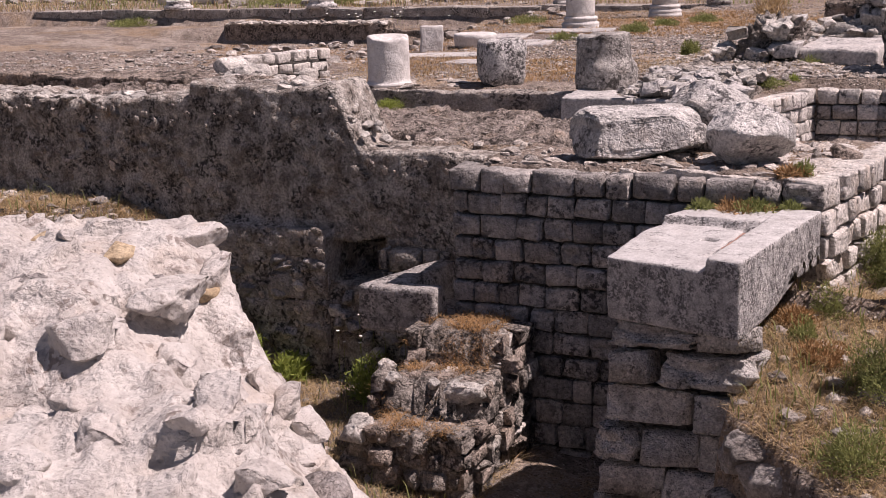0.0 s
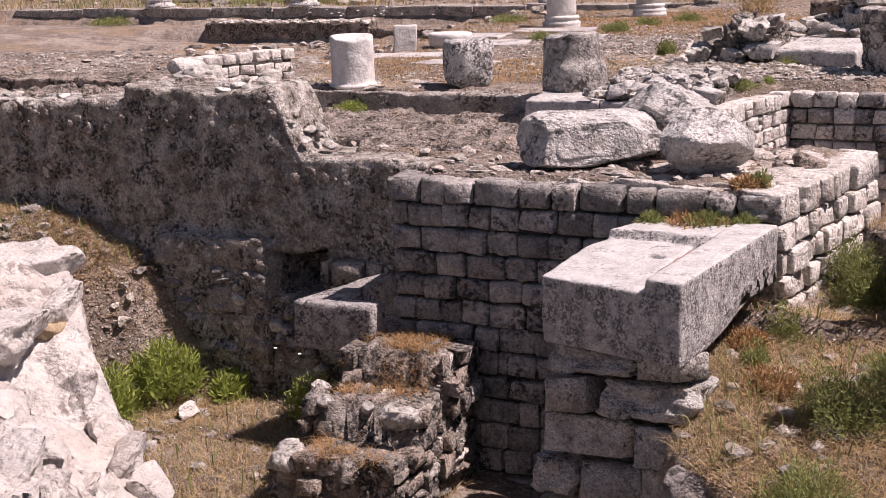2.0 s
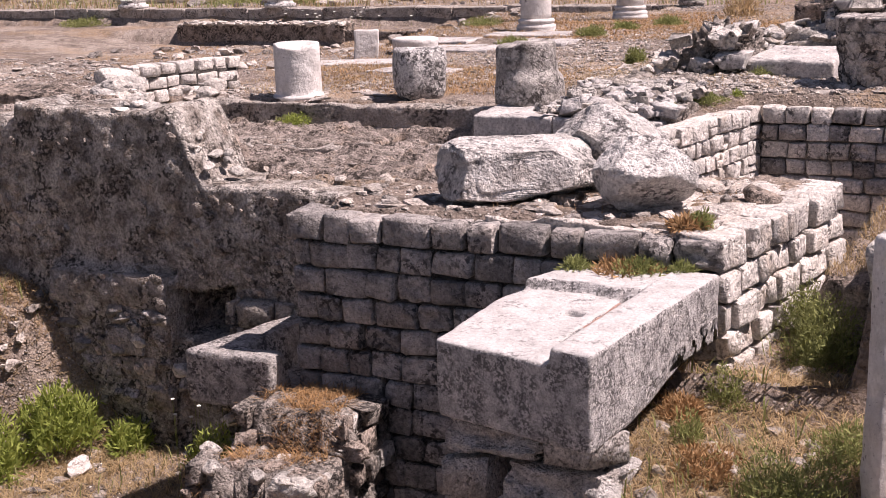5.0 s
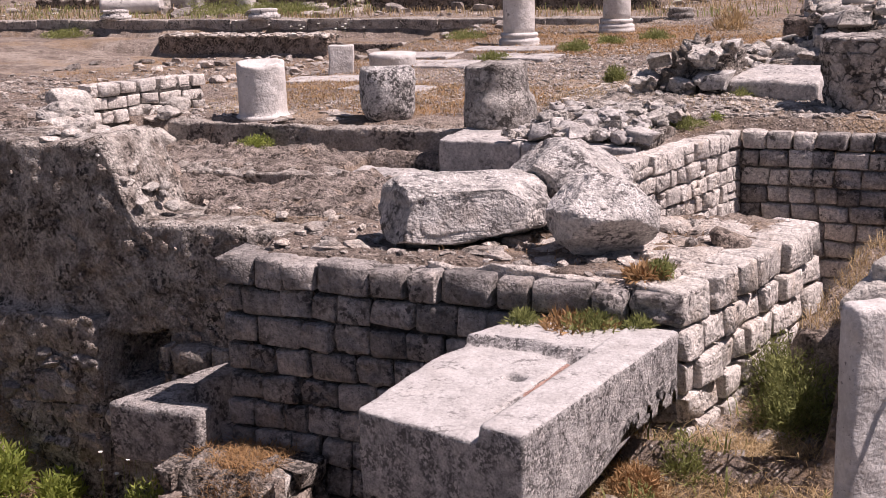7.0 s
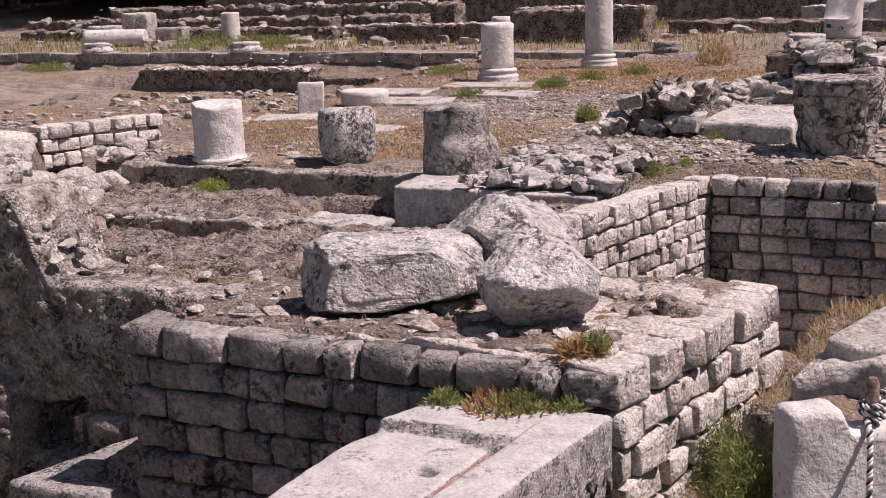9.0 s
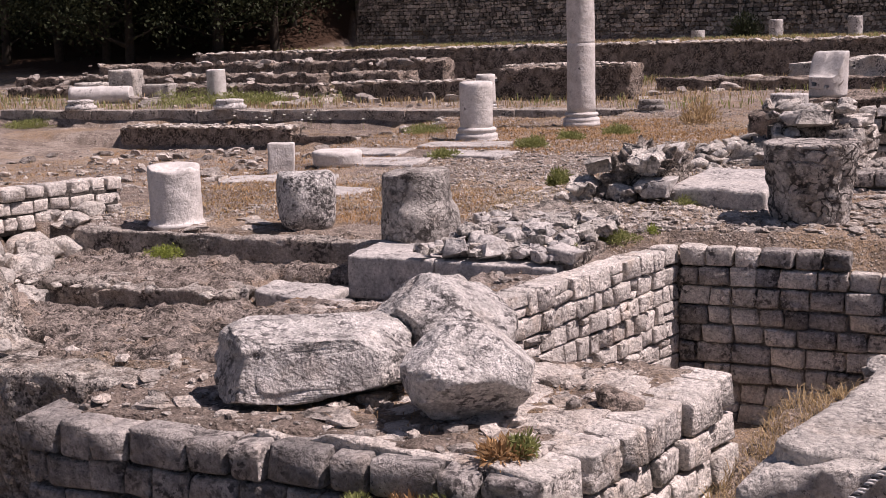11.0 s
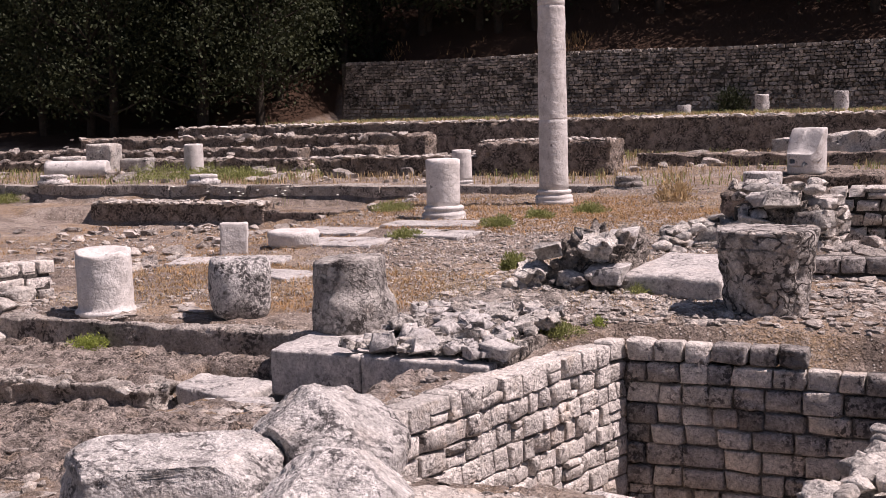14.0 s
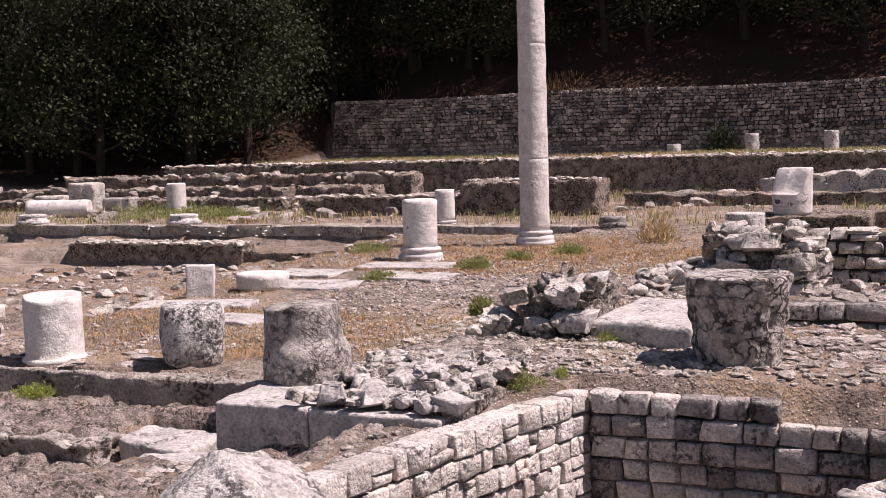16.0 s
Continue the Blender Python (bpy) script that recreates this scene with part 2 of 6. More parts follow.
def ground_mat():
    m, t, b = material("ground")
    dirt = mix(t, ramp(t, tex(t, 5, 10, 0.7), 0.38, 0.62), (0.31, 0.25, 0.212), (0.14, 0.112, 0.095))
    bare = math_node(t, "MULTIPLY", ramp(t, tex(t, 0.8, 5, 0.6), 0.5, 0.6), ramp(t, tex(t, 11, 6, 0.65), 0.38, 0.5))
    col = mix(t, math_node(t, "MULTIPLY", bare, 0.8), dirt, (0.42, 0.355, 0.305))
    chips = math_node(t, "MULTIPLY", ramp(t, tex(t, 30, kind="F1"), 0.27, 0.22), ramp(t, tex(t, 9, 4, 0.7), 0.48, 0.54))
    col = mix(t, chips, col, (0.60, 0.55, 0.51))
    dark = ramp(t, tex(t, 26, 7, 0.7), 0.58, 0.63)
    col = mix(t, math_node(t, "MULTIPLY", dark, 0.85), col, (0.055, 0.042, 0.035))
    dry = math_node(t, "MULTIPLY", ramp(t, tex(t, 0.5, 5, 0.65), 0.5, 0.6), ramp(t, tex(t, 40, 4, 0.7), 0.4, 0.55))
    col = mix(t, math_node(t, "MULTIPLY", dry, 0.8), col, (0.34, 0.235, 0.145))
    # leaf litter on the wooded hill, its colour darkened for the trees' shade
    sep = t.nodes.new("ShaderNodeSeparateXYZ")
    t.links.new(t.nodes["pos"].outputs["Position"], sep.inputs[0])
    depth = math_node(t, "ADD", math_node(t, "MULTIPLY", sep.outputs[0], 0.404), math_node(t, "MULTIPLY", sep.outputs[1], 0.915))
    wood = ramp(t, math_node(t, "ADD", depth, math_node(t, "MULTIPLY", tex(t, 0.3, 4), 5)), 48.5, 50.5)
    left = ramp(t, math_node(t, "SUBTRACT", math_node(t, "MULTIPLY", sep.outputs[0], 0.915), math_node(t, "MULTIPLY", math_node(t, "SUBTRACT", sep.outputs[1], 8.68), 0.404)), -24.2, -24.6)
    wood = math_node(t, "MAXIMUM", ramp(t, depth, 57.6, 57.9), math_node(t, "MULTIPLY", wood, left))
    shaded_litter = mix(t, tex(t, 2, 8, 0.7), (0.065, 0.034, 0.021), (0.032, 0.02, 0.013))
    col = mix(t, wood, col, shaded_litter)
    col = mix(t, 1.0, col, ramp(t, tex(t, 48, 7, 0.75), 0.36, 0.64, 0.62, 1.42), "MULTIPLY")
    t.links.new(col, b.inputs["Base Color"])
    b.inputs["Roughness"].default_value = 0.95
    h = math_node(t, "ADD", tex(t, 12, 10, 0.66), math_node(t, "MULTIPLY", ramp(t, tex(t, 30, kind="F1"), 0.0, 0.4, 1, 0), 0.25))
    bump(t, b, h, 1.0, 0.08)
    return m


GROUND = ground_mat()


def leaf_mat(name, a, c, trans=0.25):
    m, t, b = material(name)
    r = t.nodes.new("ShaderNodeNewGeometry").outputs["Random Per Island"]
    col = mix(t, r, a, c)
    t.links.new(col, b.inputs["Base Color"])
    b.inputs["Roughness"].default_value = 0.7
    tr = t.nodes.new("ShaderNodeBsdfTranslucent")
    t.links.new(col, tr.inputs[0])
    mx = t.nodes.new("ShaderNodeMixShader")
    mx.inputs[0].default_value = trans
    t.links.new(b.outputs[0], mx.inputs[1])
    t.links.new(tr.outputs[0], mx.inputs[2])
    t.links.new(mx.outputs[0], t.nodes["Material Output"].inputs[0])
    return m


DRY = leaf_mat("dry_grass", (0.66, 0.50, 0.30), (0.27, 0.195, 0.105), 0.4)
STRAW = leaf_mat("straw", (0.52, 0.32, 0.16), (0.24, 0.145, 0.07))
GREEN = leaf_mat("weed_green", (0.40, 0.45, 0.12), (0.19, 0.24, 0.055), 0.4)
OLIVE = leaf_mat("weed_olive", (0.36, 0.38, 0.15), (0.17, 0.19, 0.07), 0.4)
# tree leaf and bark are darkened to carry the hillside's shade
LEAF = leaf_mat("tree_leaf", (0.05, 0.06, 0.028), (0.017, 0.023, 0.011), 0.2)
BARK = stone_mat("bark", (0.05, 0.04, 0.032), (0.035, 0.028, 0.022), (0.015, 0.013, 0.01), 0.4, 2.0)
FLOWER, _t, _b = material("white_flower")
_b.inputs["Base Color"].default_value = (0.8, 0.8, 0.74, 1)


RUST = stone_mat("rust", (0.46, 0.30, 0.25), (0.33, 0.2, 0.165), (0.06, 0.035, 0.028), 0.4, 3.0)
DARK_RUBBLE = stone_mat("dark_rubble", (0.60, 0.53, 0.47), (0.37, 0.32, 0.285), (0.06, 0.052, 0.047), 0.5, 2.4, 0.5, 0.3, 0.8, 0.0, True, 1.2)
WALL_END = stone_mat("wall_end", (0.44, 0.365, 0.315), (0.26, 0.213, 0.182), (0.07, 0.057, 0.05), 0.56, 2.2, 0.0, 0.3, 0.9, 0.0, False, 1.5)
COURT = stone_mat("court_mortar", (0.43, 0.365, 0.323), (0.21, 0.175, 0.153), (0.05, 0.041, 0.036), 0.58, 2.0, 0.0, 0.35, 0.9, 0.0, False, 2.0, 0.6)
BED = stone_mat("mortar_bed", (0.60, 0.55, 0.51), (0.46, 0.41, 0.37), (0.12, 0.1, 0.09), 0.4, 1.8, 0.0, 0.3, 0.9, 0.0, False, 1.0)


# ---- mesh helpers ----
def mesh_of(name, verts, faces, mat, smooth=False):
    me = bpy.data.meshes.new(name)
    me.from_pydata([tuple(v) for v in verts], [], faces)
    me.materials.append(mat)
    if smooth:
        me.polygons.foreach_set("use_smooth", [True] * len(me.polygons))
    me.update()
    return me


def part(name, me, parent=None, m=None, label=""):
    ob = new(name, me)
    if parent is not None:
        ob.parent = parent
    if m is not None:
        ob.matrix_basis = m
    if label:
        ob["label"] = label
    return ob


def base(name, m, label, category, group="", kind=""):
    """An empty at a thing's foot, to hold its parts."""
    return tagged(part(name, None, None, m), label, category, group, kind)


def steps(h, rad, n):
    inner = list(np.linspace(-h + rad, h - rad, max(n, 1) + 1)) if h > rad else [0.0]
    return np.array([-h, -h + rad * 0.35] + inner + [h - rad * 0.35, h])


def box_grid(xs, ys, zs):
    """The welded surface of a box with its lines at xs, ys and zs."""
    ids, verts, faces = {}, [], []

    def vid(i, j, k):
        key = (i, j, k)
        if key not in ids:
            ids[key] = len(verts)
            verts.append((xs[i], ys[j], zs[k]))
        return ids[key]
    X, Y, Z = len(xs) - 1, len(ys) - 1, len(zs) - 1
    for i in range(X):
        for j in range(Y):
            faces.append((vid(i, j, Z), vid(i + 1, j, Z), vid(i + 1, j + 1, Z), vid(i, j + 1, Z)))
            faces.append((vid(i, j, 0), vid(i, j + 1, 0), vid(i + 1, j + 1, 0), vid(i + 1, j, 0)))
    for i in range(X):
        for k in range(Z):
            faces.append((vid(i, 0, k), vid(i + 1, 0, k), vid(i + 1, 0, k + 1), vid(i, 0, k + 1)))
            faces.append((vid(i, Y, k), vid(i, Y, k + 1), vid(i + 1, Y, k + 1), vid(i + 1, Y, k)))
    for j in range(Y):
        for k in range(Z):
            faces.append((vid(0, j, k), vid(0, j, k + 1), vid(0, j + 1, k + 1), vid(0, j + 1, k)))
            faces.append((vid(X, j, k), vid(X, j + 1, k), vid(X, j + 1, k + 1), vid(X, j, k + 1)))
    return np.array(verts), faces


def round_box(p, half, rad):
    half = np.array(half)
    c = np.clip(p, -(half - rad), half - rad)
    d = p - c
    n = np.linalg.norm(d, axis=1, keepdims=True)
    return np.where(n > 1e-6, c + d / np.maximum(n, 1e-6) * np.minimum(n, rad), p)


def lumpy(p, amp, freq, seed, octaves=4):
    """Worn surface: every point is moved by smooth noise in all three directions."""
    q = p * freq
    return p + amp * np.stack([fbm(q + seed * 7.7 + 31 * a, octaves) for a in range(3)], 1)


def hewn(name, size, mat, rad=0.02, cell=0.06, amp=0.008, freq=6.0, seed=0, top=None, warp=None, smooth=True):
    """A block with rounded, worn edges; its foot is at z = 0. top(x, y, z) reshapes it, warp maps x, y, z at last."""
    hx, hy, hz = (s / 2 for s in size)
    grids = [steps(h, rad, int(2 * h / cell)) for h in (hx, hy, hz)]
    p, faces = box_grid(*grids)
    p = round_box(p, (hx, hy, hz), rad)
    p = p + (0, 0, hz)
    if top:
        p = top(p)
    p = lumpy(p, amp, freq, seed)
    if warp:
        p = warp(p)
    return mesh_of(name, p, faces, mat, smooth)


def quad_warp(c00, c10, c11, c01, size, z0):
    """Maps a block's plan on the four corners (u, v) and lifts it to z0."""
    def f(p):
        s, t = p[:, 0] / size[0] + 0.5, p[:, 1] / size[1] + 0.5
        q = [(c00[a] * (1 - s) * (1 - t) + c10[a] * s * (1 - t) + c11[a] * s * t + c01[a] * (1 - s) * t) for a in (0, 1)]
        return to_world(q[0], q[1], p[:, 2] + z0)
    return f


def ico(sub):
    bm = bmesh.new()
    bmesh.ops.create_icosphere(bm, subdivisions=sub, radius=1)
    v = np.array([x.co[:] for x in bm.verts])
    f = [[a.index for a in x.verts] for x in bm.faces]
    bm.free()
    return v, f


ICO = {n: ico(n) for n in (1, 2, 3, 4, 5, 6)}


def rock_points(seed, sub=3, cuts=12, rough=0.06, keep=0.72):
    rng = np.random.default_rng(seed)
    p, f = ICO[sub]
    p = p.copy()
    for _ in range(cuts):
        n = rng.normal(size=3)
        n /= np.linalg.norm(n)
        d = rng.uniform(keep - 0.12, keep + 0.16)
        over = np.maximum(p @ n - d, 0)
        p -= over[:, None] * n
    p = lumpy(p, rough, 2.2, seed, 5 if sub > 3 else 3)
    return p, f


def rock_mesh(name, seed, mat, sub=2, cuts=9, rough=0.07, smooth=False, keep=0.72):
    p, f = rock_points(seed, sub, cuts, rough, keep)
    p /= np.abs(p).max(axis=0)
    return mesh_of(name, p, f, mat, smooth)


def revolve(name, profile, mat, n=40, amp=0.006, freq=8, seed=0, chip=0.0, shape=None):
    """A turned stone from (radius, height) pairs, closed at both ends, with worn skin."""
    verts, faces = [], []
    for r, z in profile:
        for i in range(n):
            a = 2 * math.pi * i / n
            verts.append((r * math.cos(a), r * math.sin(a), z))
    for k in range(len(profile) - 1):
        for i in range(n):
            j = (i + 1) % n
            faces.append((k * n + i, k * n + j, (k + 1) * n + j, (k + 1) * n + i))
    faces.append(tuple(range(n - 1, -1, -1)))
    # the top is closed in rings so that it can be uneven
    top = (len(profile) - 1) * n
    r, z = profile[-1]
    prev = top
    for q in (0.8, 0.55, 0.28):
        s = len(verts)
        for i in range(n):
            a = 2 * math.pi * i / n
            verts.append((r * q * math.cos(a), r * q * math.sin(a), z + 0.004))
        for i in range(n):
            j = (i + 1) % n
            faces.append((prev + i, prev + j, s + j, s + i))
        prev = s
    faces.append(tuple(range(prev, prev + n)))
    p = np.array(verts)
    p = lumpy(p, amp, freq, seed)
    if chip:
        edge = np.exp(-((p[:, 2] - z) / 0.08) ** 2)
        p[:, 2] -= chip * edge * S(fbm(p * 4 + seed, 3) * 1.5)
    if shape:
        p = shape(p)
    return mesh_of(name, p, faces, mat, True)


def drum_profile(r0, r1, h, k=12):
    out = [(r0, 0.0)]
    for i in range(1, k):
        out.append((r0 + (r1 - r0) * i / k, h * i / k))
    return out + [(r1, h - 0.012), (r1 - 0.008, h)]


# ---- the lie of the land ----
def side(v):
    return 1.87 + 0.255 * (v - 5.66)


def edge_right(v):
    return 2.65 + 0.23 * v


def ledge(v):
    return np.maximum(3.28, 3.2 + 0.44 * (v - 0.85))


def mixz(z, val, m):
    return z * (1 - m) + val * m


def land(u, v):
    u, v = np.asarray(u, float), np.asarray(v, float)
    z = 0.02 + 0.19 * S((u + 0.9) / 1.2) * S((v - 4.6) / 1.6) * (1 - S((v - 9.5) / 5)) + 0.08 * S((v - 9) / 6) + 0.12 * S((v - 24) / 10)
    # sunken yard beyond the drums, and the strip behind its wall
    m = S((-5.3 - 0.14 * (v - 11) - u) / 0.7) * S((v - 8.5) / 0.9) * (1 - S((v - 20.45) / 0.12))
    z = mixz(z, -0.7 + 0.45 * S((-15 - u) / 6), m)
    z = mixz(z, -0.32, S((v - 20.4) / 0.1) * (1 - S((v - 22.28) / 0.06)) * S((-3.0 - u) / 0.3))
    # upper terrace and hill
    z = mixz(z, 1.36, S((v - 36.55) / (0.15 + 6 * S((-20 - u) / 6))))
    z = np.where(v > 49.9, mixz(z + 0.42 * np.maximum(v - 44, 0) * S((-24.2 - u) / 0.5), 4.0 + 0.6 * (v - 49.9), S((u + 24.3) / 0.5)), z)
    z = np.where((v > 44) & (v <= 49.9), z + 0.42 * (v - 44) * S((-24.2 - u) / 0.5), z)
    z = np.minimum(z, 30)
    # high ground beside the court
    bl = -1.35 - (v - 0.7) * 0.85
    m = S((bl - u) / 0.14) * S((v - np.where((u > -1.62) & (u < -0.78), 1.24, 0.93)) / 0.04) * (1 - S((v - 6.7) / 1.2))
    high = 0.33 + 0.22 * (1 - S((v - 1.3) / 0.4)) - 0.1 * S((-2.7 - u) / 0.2) * (1 - S((v - 1.3) / 0.4))
    z = mixz(z, high, m)
    # court
    zc = mixz(0.14 - 0.68 * S((v - 1.3) / 3.0) + 0.05 * np.sin(u * 2.3 + v * 2.9) * S((v - 1.4) / 0.4), -0.33 + 0.07 * S((v - 4.7) / 0.8), S((v - np.where(u > -1.85, 5.25, 4.6)) / 0.08))
    zc2 = 0.15 - 0.16 * S((v - 1.9) / 1.2) - 0.28 * S((v - 3.2) / 0.5) * (1 - S((u - 0.3) / 0.4))
    zc = mixz(zc, zc2, S((u + 0.75 - 0.25 * S((v - 2.5) / 2)) / 0.3))
    zc = mixz(zc, 0.03, S((u - side(v) + 1.0) / 0.5) * S((v - 2.6) / 0.6))
    m = S((v - np.where((u > -1.62) & (u < -0.78), 1.24, 0.93)) / 0.04) * (1 - S((v - 5.72) / 0.03)) * S((u - bl) / 0.14) * (1 - S((v - 4.4) / 0.3) * S((u + 0.4) / 0.3))
    z = mixz(z, zc, m)
    # block platform
    m = S((u - 0.1) / 0.04) * (1 - S((u - edge_right(v) + 0.14) / 0.04)) * S((v - 0.1) / 0.04) * (1 - S((v - 1.9) / 0.5))
    z = mixz(z, 0.15, m)
    # walled pit
    m = S((u - side(v) + 0.16) / 0.03) * S((v - 1.75) / 0.05) * (1 - S((v - 5.72) / 0.03)) * (1 - S((u - ledge(v)) / 0.1))
    z = mixz(z, -1.38, m)
    z = mixz(z, 0.05, S((u - ledge(v)) / 0.1) * S((v - 0.4) / 0.3) * (1 - S((v - 5.6) / 0.2)))
    # grass between the block and the ledge, and the grass slope towards the path
    zr = -0.6 - 0.12 * np.clip(-v, 0, 1.2) - 0.26 * np.clip(-v - 1.2, 0, 2)
    m = S((u - edge_right(v) + 0.2) / 0.04) * (1 - S((u - ledge(v)) / 0.1)) * (1 - S((v - 1.75) / 0.05))
    z = mixz(z, zr, m * S((v + 0.3) / 0.1))
    # deep yard at the foot of the walls
    bank = -1.7 - 0.9 * np.clip(0.6 - v, 0, 2)
    zl = -1.86 + 1.1 * S((bank - u) / 1.05) + 0.34 * S((bank - 0.8 - u) / 1.2) - 0.12 * S((u + 0.4) / 1.5)
    cut = np.where(v > -1.6, 2.2, 2.2 + (-1.6 - v) * 1.1)
    zf = mixz(zl, zr, S((u - cut) / 0.12))
    front = np.where(u < 0.02, np.where((u > -1.62) & (u < -0.78), 1.24, 0.93), 0.12)
    m = (1 - S((v - front) / 0.03)) * (1 - S((u - edge_right(v) + 0.2) / 0.04) * S((v + 0.3) / 0.1))
    z = mixz(z, zf, m)
    # way under the camera
    way = S((u - 3.75) / 0.2) * (1 - S((v + 3.3) / 0.4))
    way = np.maximum(way, S((u - 4.15) / 0.2) * (1 - S((v + 2.2) / 0.4)))
    way = np.maximum(way, 1 - S((v + 6.2) / 0.4))
    way = np.maximum(way, S((u - 5.2) / 0.4) * (1 - S((v - 0.6) / 0.3)))
    return mixz(z, 0.12, way)


def land_at(u, v):
    return float(land(np.array([u]), np.array([v]))[0])


def axis(marks):
    out = []
    for a, b, d in marks:
        out += list(np.arange(a, b - d * 0.3, d))
    return np.array(out + [marks[-1][1]])


us = axis([(-420, -60, 30), (-60, -20, 2), (-20, -8, 0.3), (-8, -5, 0.1), (-5, 4.6, 0.045), (4.6, 9, 0.15), (9, 30, 0.7), (30, 420, 30)])
vs = axis([(-400, -20, 40), (-20, -7, 1.0), (-7, -4, 0.12), (-4, 7, 0.045), (7, 13, 0.09), (13, 38, 0.2), (38, 60, 0.6), (60, 140, 5), (140, 600, 60)])
GU, GV = np.meshgrid(us, vs, indexing="ij")
gu, gv = GU.ravel(), GV.ravel()
gz0 = land(gu, gv)
near = np.exp(-np.maximum(np.abs(gv) - 25, 0) / 20)
xyz = np.stack([gu, gv, gz0 * 0], 1)
c1, o1 = cells(np.stack([gu * 8, gv * 8, gz0 * 0 + 0.5], 1))
rough = 0.022 * fbm(xyz * 1.3, 3) + 0.02 * fbm(xyz * 6, 3) + 0.05 * S((0.42 - c1) / 0.12) * (o1 - 0.45) * (o1 > 0.45)
gz1 = gz0 + rough * near
NV = len(vs)
gf = [(i * NV + j, (i + 1) * NV + j, (i + 1) * NV + j + 1, i * NV + j + 1) for i in range(len(us) - 1) for j in range(NV - 1)]
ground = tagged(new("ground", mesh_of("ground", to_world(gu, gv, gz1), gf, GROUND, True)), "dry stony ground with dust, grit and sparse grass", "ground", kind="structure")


# ---- masonry ----
def stone_variants(mat, count, seed, rad=0.1, amp=0.07, n=(6, 5, 5), cut=0.8):
    """Blocks of size 1 with worn edges, to be stretched to each stone."""
    out = []
    for i in range(count):
        p, f = box_grid(*[steps(0.5, rad, k) for k in n])
        p = round_box(p, (0.5, 0.5, 0.5), rad)
        r = np.random.default_rng(seed + i)
        for _ in range(7):
            n = r.normal(size=3) * (1, 0.8, 1)
            n /= np.linalg.norm(n)
            reach = 0.5 * np.abs(n).sum()
            p = p - np.maximum(p @ n - reach * r.uniform(cut, cut + 0.16), 0)[:, None] * n
        p = lumpy(p, amp, 3.2, seed + i * 3.1, 5)
        out.append(mesh_of("stone", p, f, mat, True))
    return out


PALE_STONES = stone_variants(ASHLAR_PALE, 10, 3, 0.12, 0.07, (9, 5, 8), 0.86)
SHADED_STONES = stone_variants(ASHLAR_SHADED, 10, 40, 0.12, 0.07, (9, 5, 8), 0.88)
PIER_STONES = stone_variants(PIER, 8, 210, 0.08, 0.11, (14, 8, 11), 0.84)
KERB_STONES = stone_variants(STYLOBATE, 6, 150, 0.03, 0.012, (6, 4, 4), 0.97)
RUIN_STONES = stone_variants(ASHLAR_PALE, 8, 170, 0.12, 0.15, (6, 5, 5), 0.74)
rng = random.Random(5)


def courses(wall, a, b, z_top, heights, stones, depth=0.2, wmin=0.16, wmax=0.34, joint=0.012, proud=0.012, name="stone", lean=0.0, top_at=None, skip=None, split=0.03):
    """Courses of single stones along a -> b (u, v), from the top down; the face looks to the right of a -> b turned back."""
    ax, ay = b[0] - a[0], b[1] - a[1]
    length = math.hypot(ax, ay)
    ax, ay = ax / length, ay / length
    turn = TURN_U + math.degrees(math.atan2(ay, ax))
    z, count = z_top, 0
    for row, h in enumerate(heights):
        s = -rng.uniform(0, 0.1)
        while s < length - 0.04:
            w = rng.uniform(wmin, wmax)
            if s + w > length - 0.1:
                w = length - s
            s0, s1 = max(s, 0), min(s + w, length)
            mid = (s0 + s1) / 2
            zt = z if top_at is None else min(z, top_at(mid))
            ok = s1 - s0 > 0.03 and (top_at is None or z - h * 0.5 < top_at(mid)) and not (skip and skip(mid, z - h / 2))
            if ok:
                out = rng.uniform(-proud, proud)
                # the stone's middle lies half its depth behind the face
                nx, ny = -ay, ax
                u, v = a[0] + ax * mid + nx * (depth / 2 - out), a[1] + ay * mid + ny * (depth / 2 - out)
                m = Matrix.Translation(W(u, v, z - h / 2 + rng.uniform(-0.004, 0.004))) @ Euler((radians(rng.uniform(-3, 3)), radians(rng.uniform(-2.5, 2.5)), radians(turn + rng.uniform(-3, 3)))).to_matrix().to_4x4()
                full = h - joint * rng.uniform(0.7, 1.4)
                if rng.random() < split and h < 0.25:
                    cut = rng.uniform(0.35, 0.65)
                    for f, o in ((cut - 0.03, -0.5 + cut / 2), (1 - cut - 0.03, cut / 2)):
                        k = m @ Matrix.Translation((0, rng.uniform(-0.01, 0.01), o * full)) @ Matrix.Diagonal((s1 - s0 - joint, depth, full * f, 1))
                        part(name, stones[rng.randrange(len(stones))], wall, k)
                else:
                    k = m @ Matrix.Diagonal((s1 - s0 - joint, depth, full * rng.uniform(0.9, 1.0), 1))
                    part(name, stones[rng.randrange(len(stones))], wall, k)
                count += 1
            s += w
        z -= h
    return count


def wall_core(name, corners, z0, z1, mat, label, seed=0, cell=0.12):
    size = (max(0.2, math.dist(corners[0], corners[1])), max(0.1, math.dist(corners[0], corners[3])), z1 - z0)
    me = hewn(name, size, mat, 0.02, cell, 0.006, 5, seed, None, quad_warp(*corners, size, z0))
    return tagged(new(name, me), label, "wall", kind="structure")


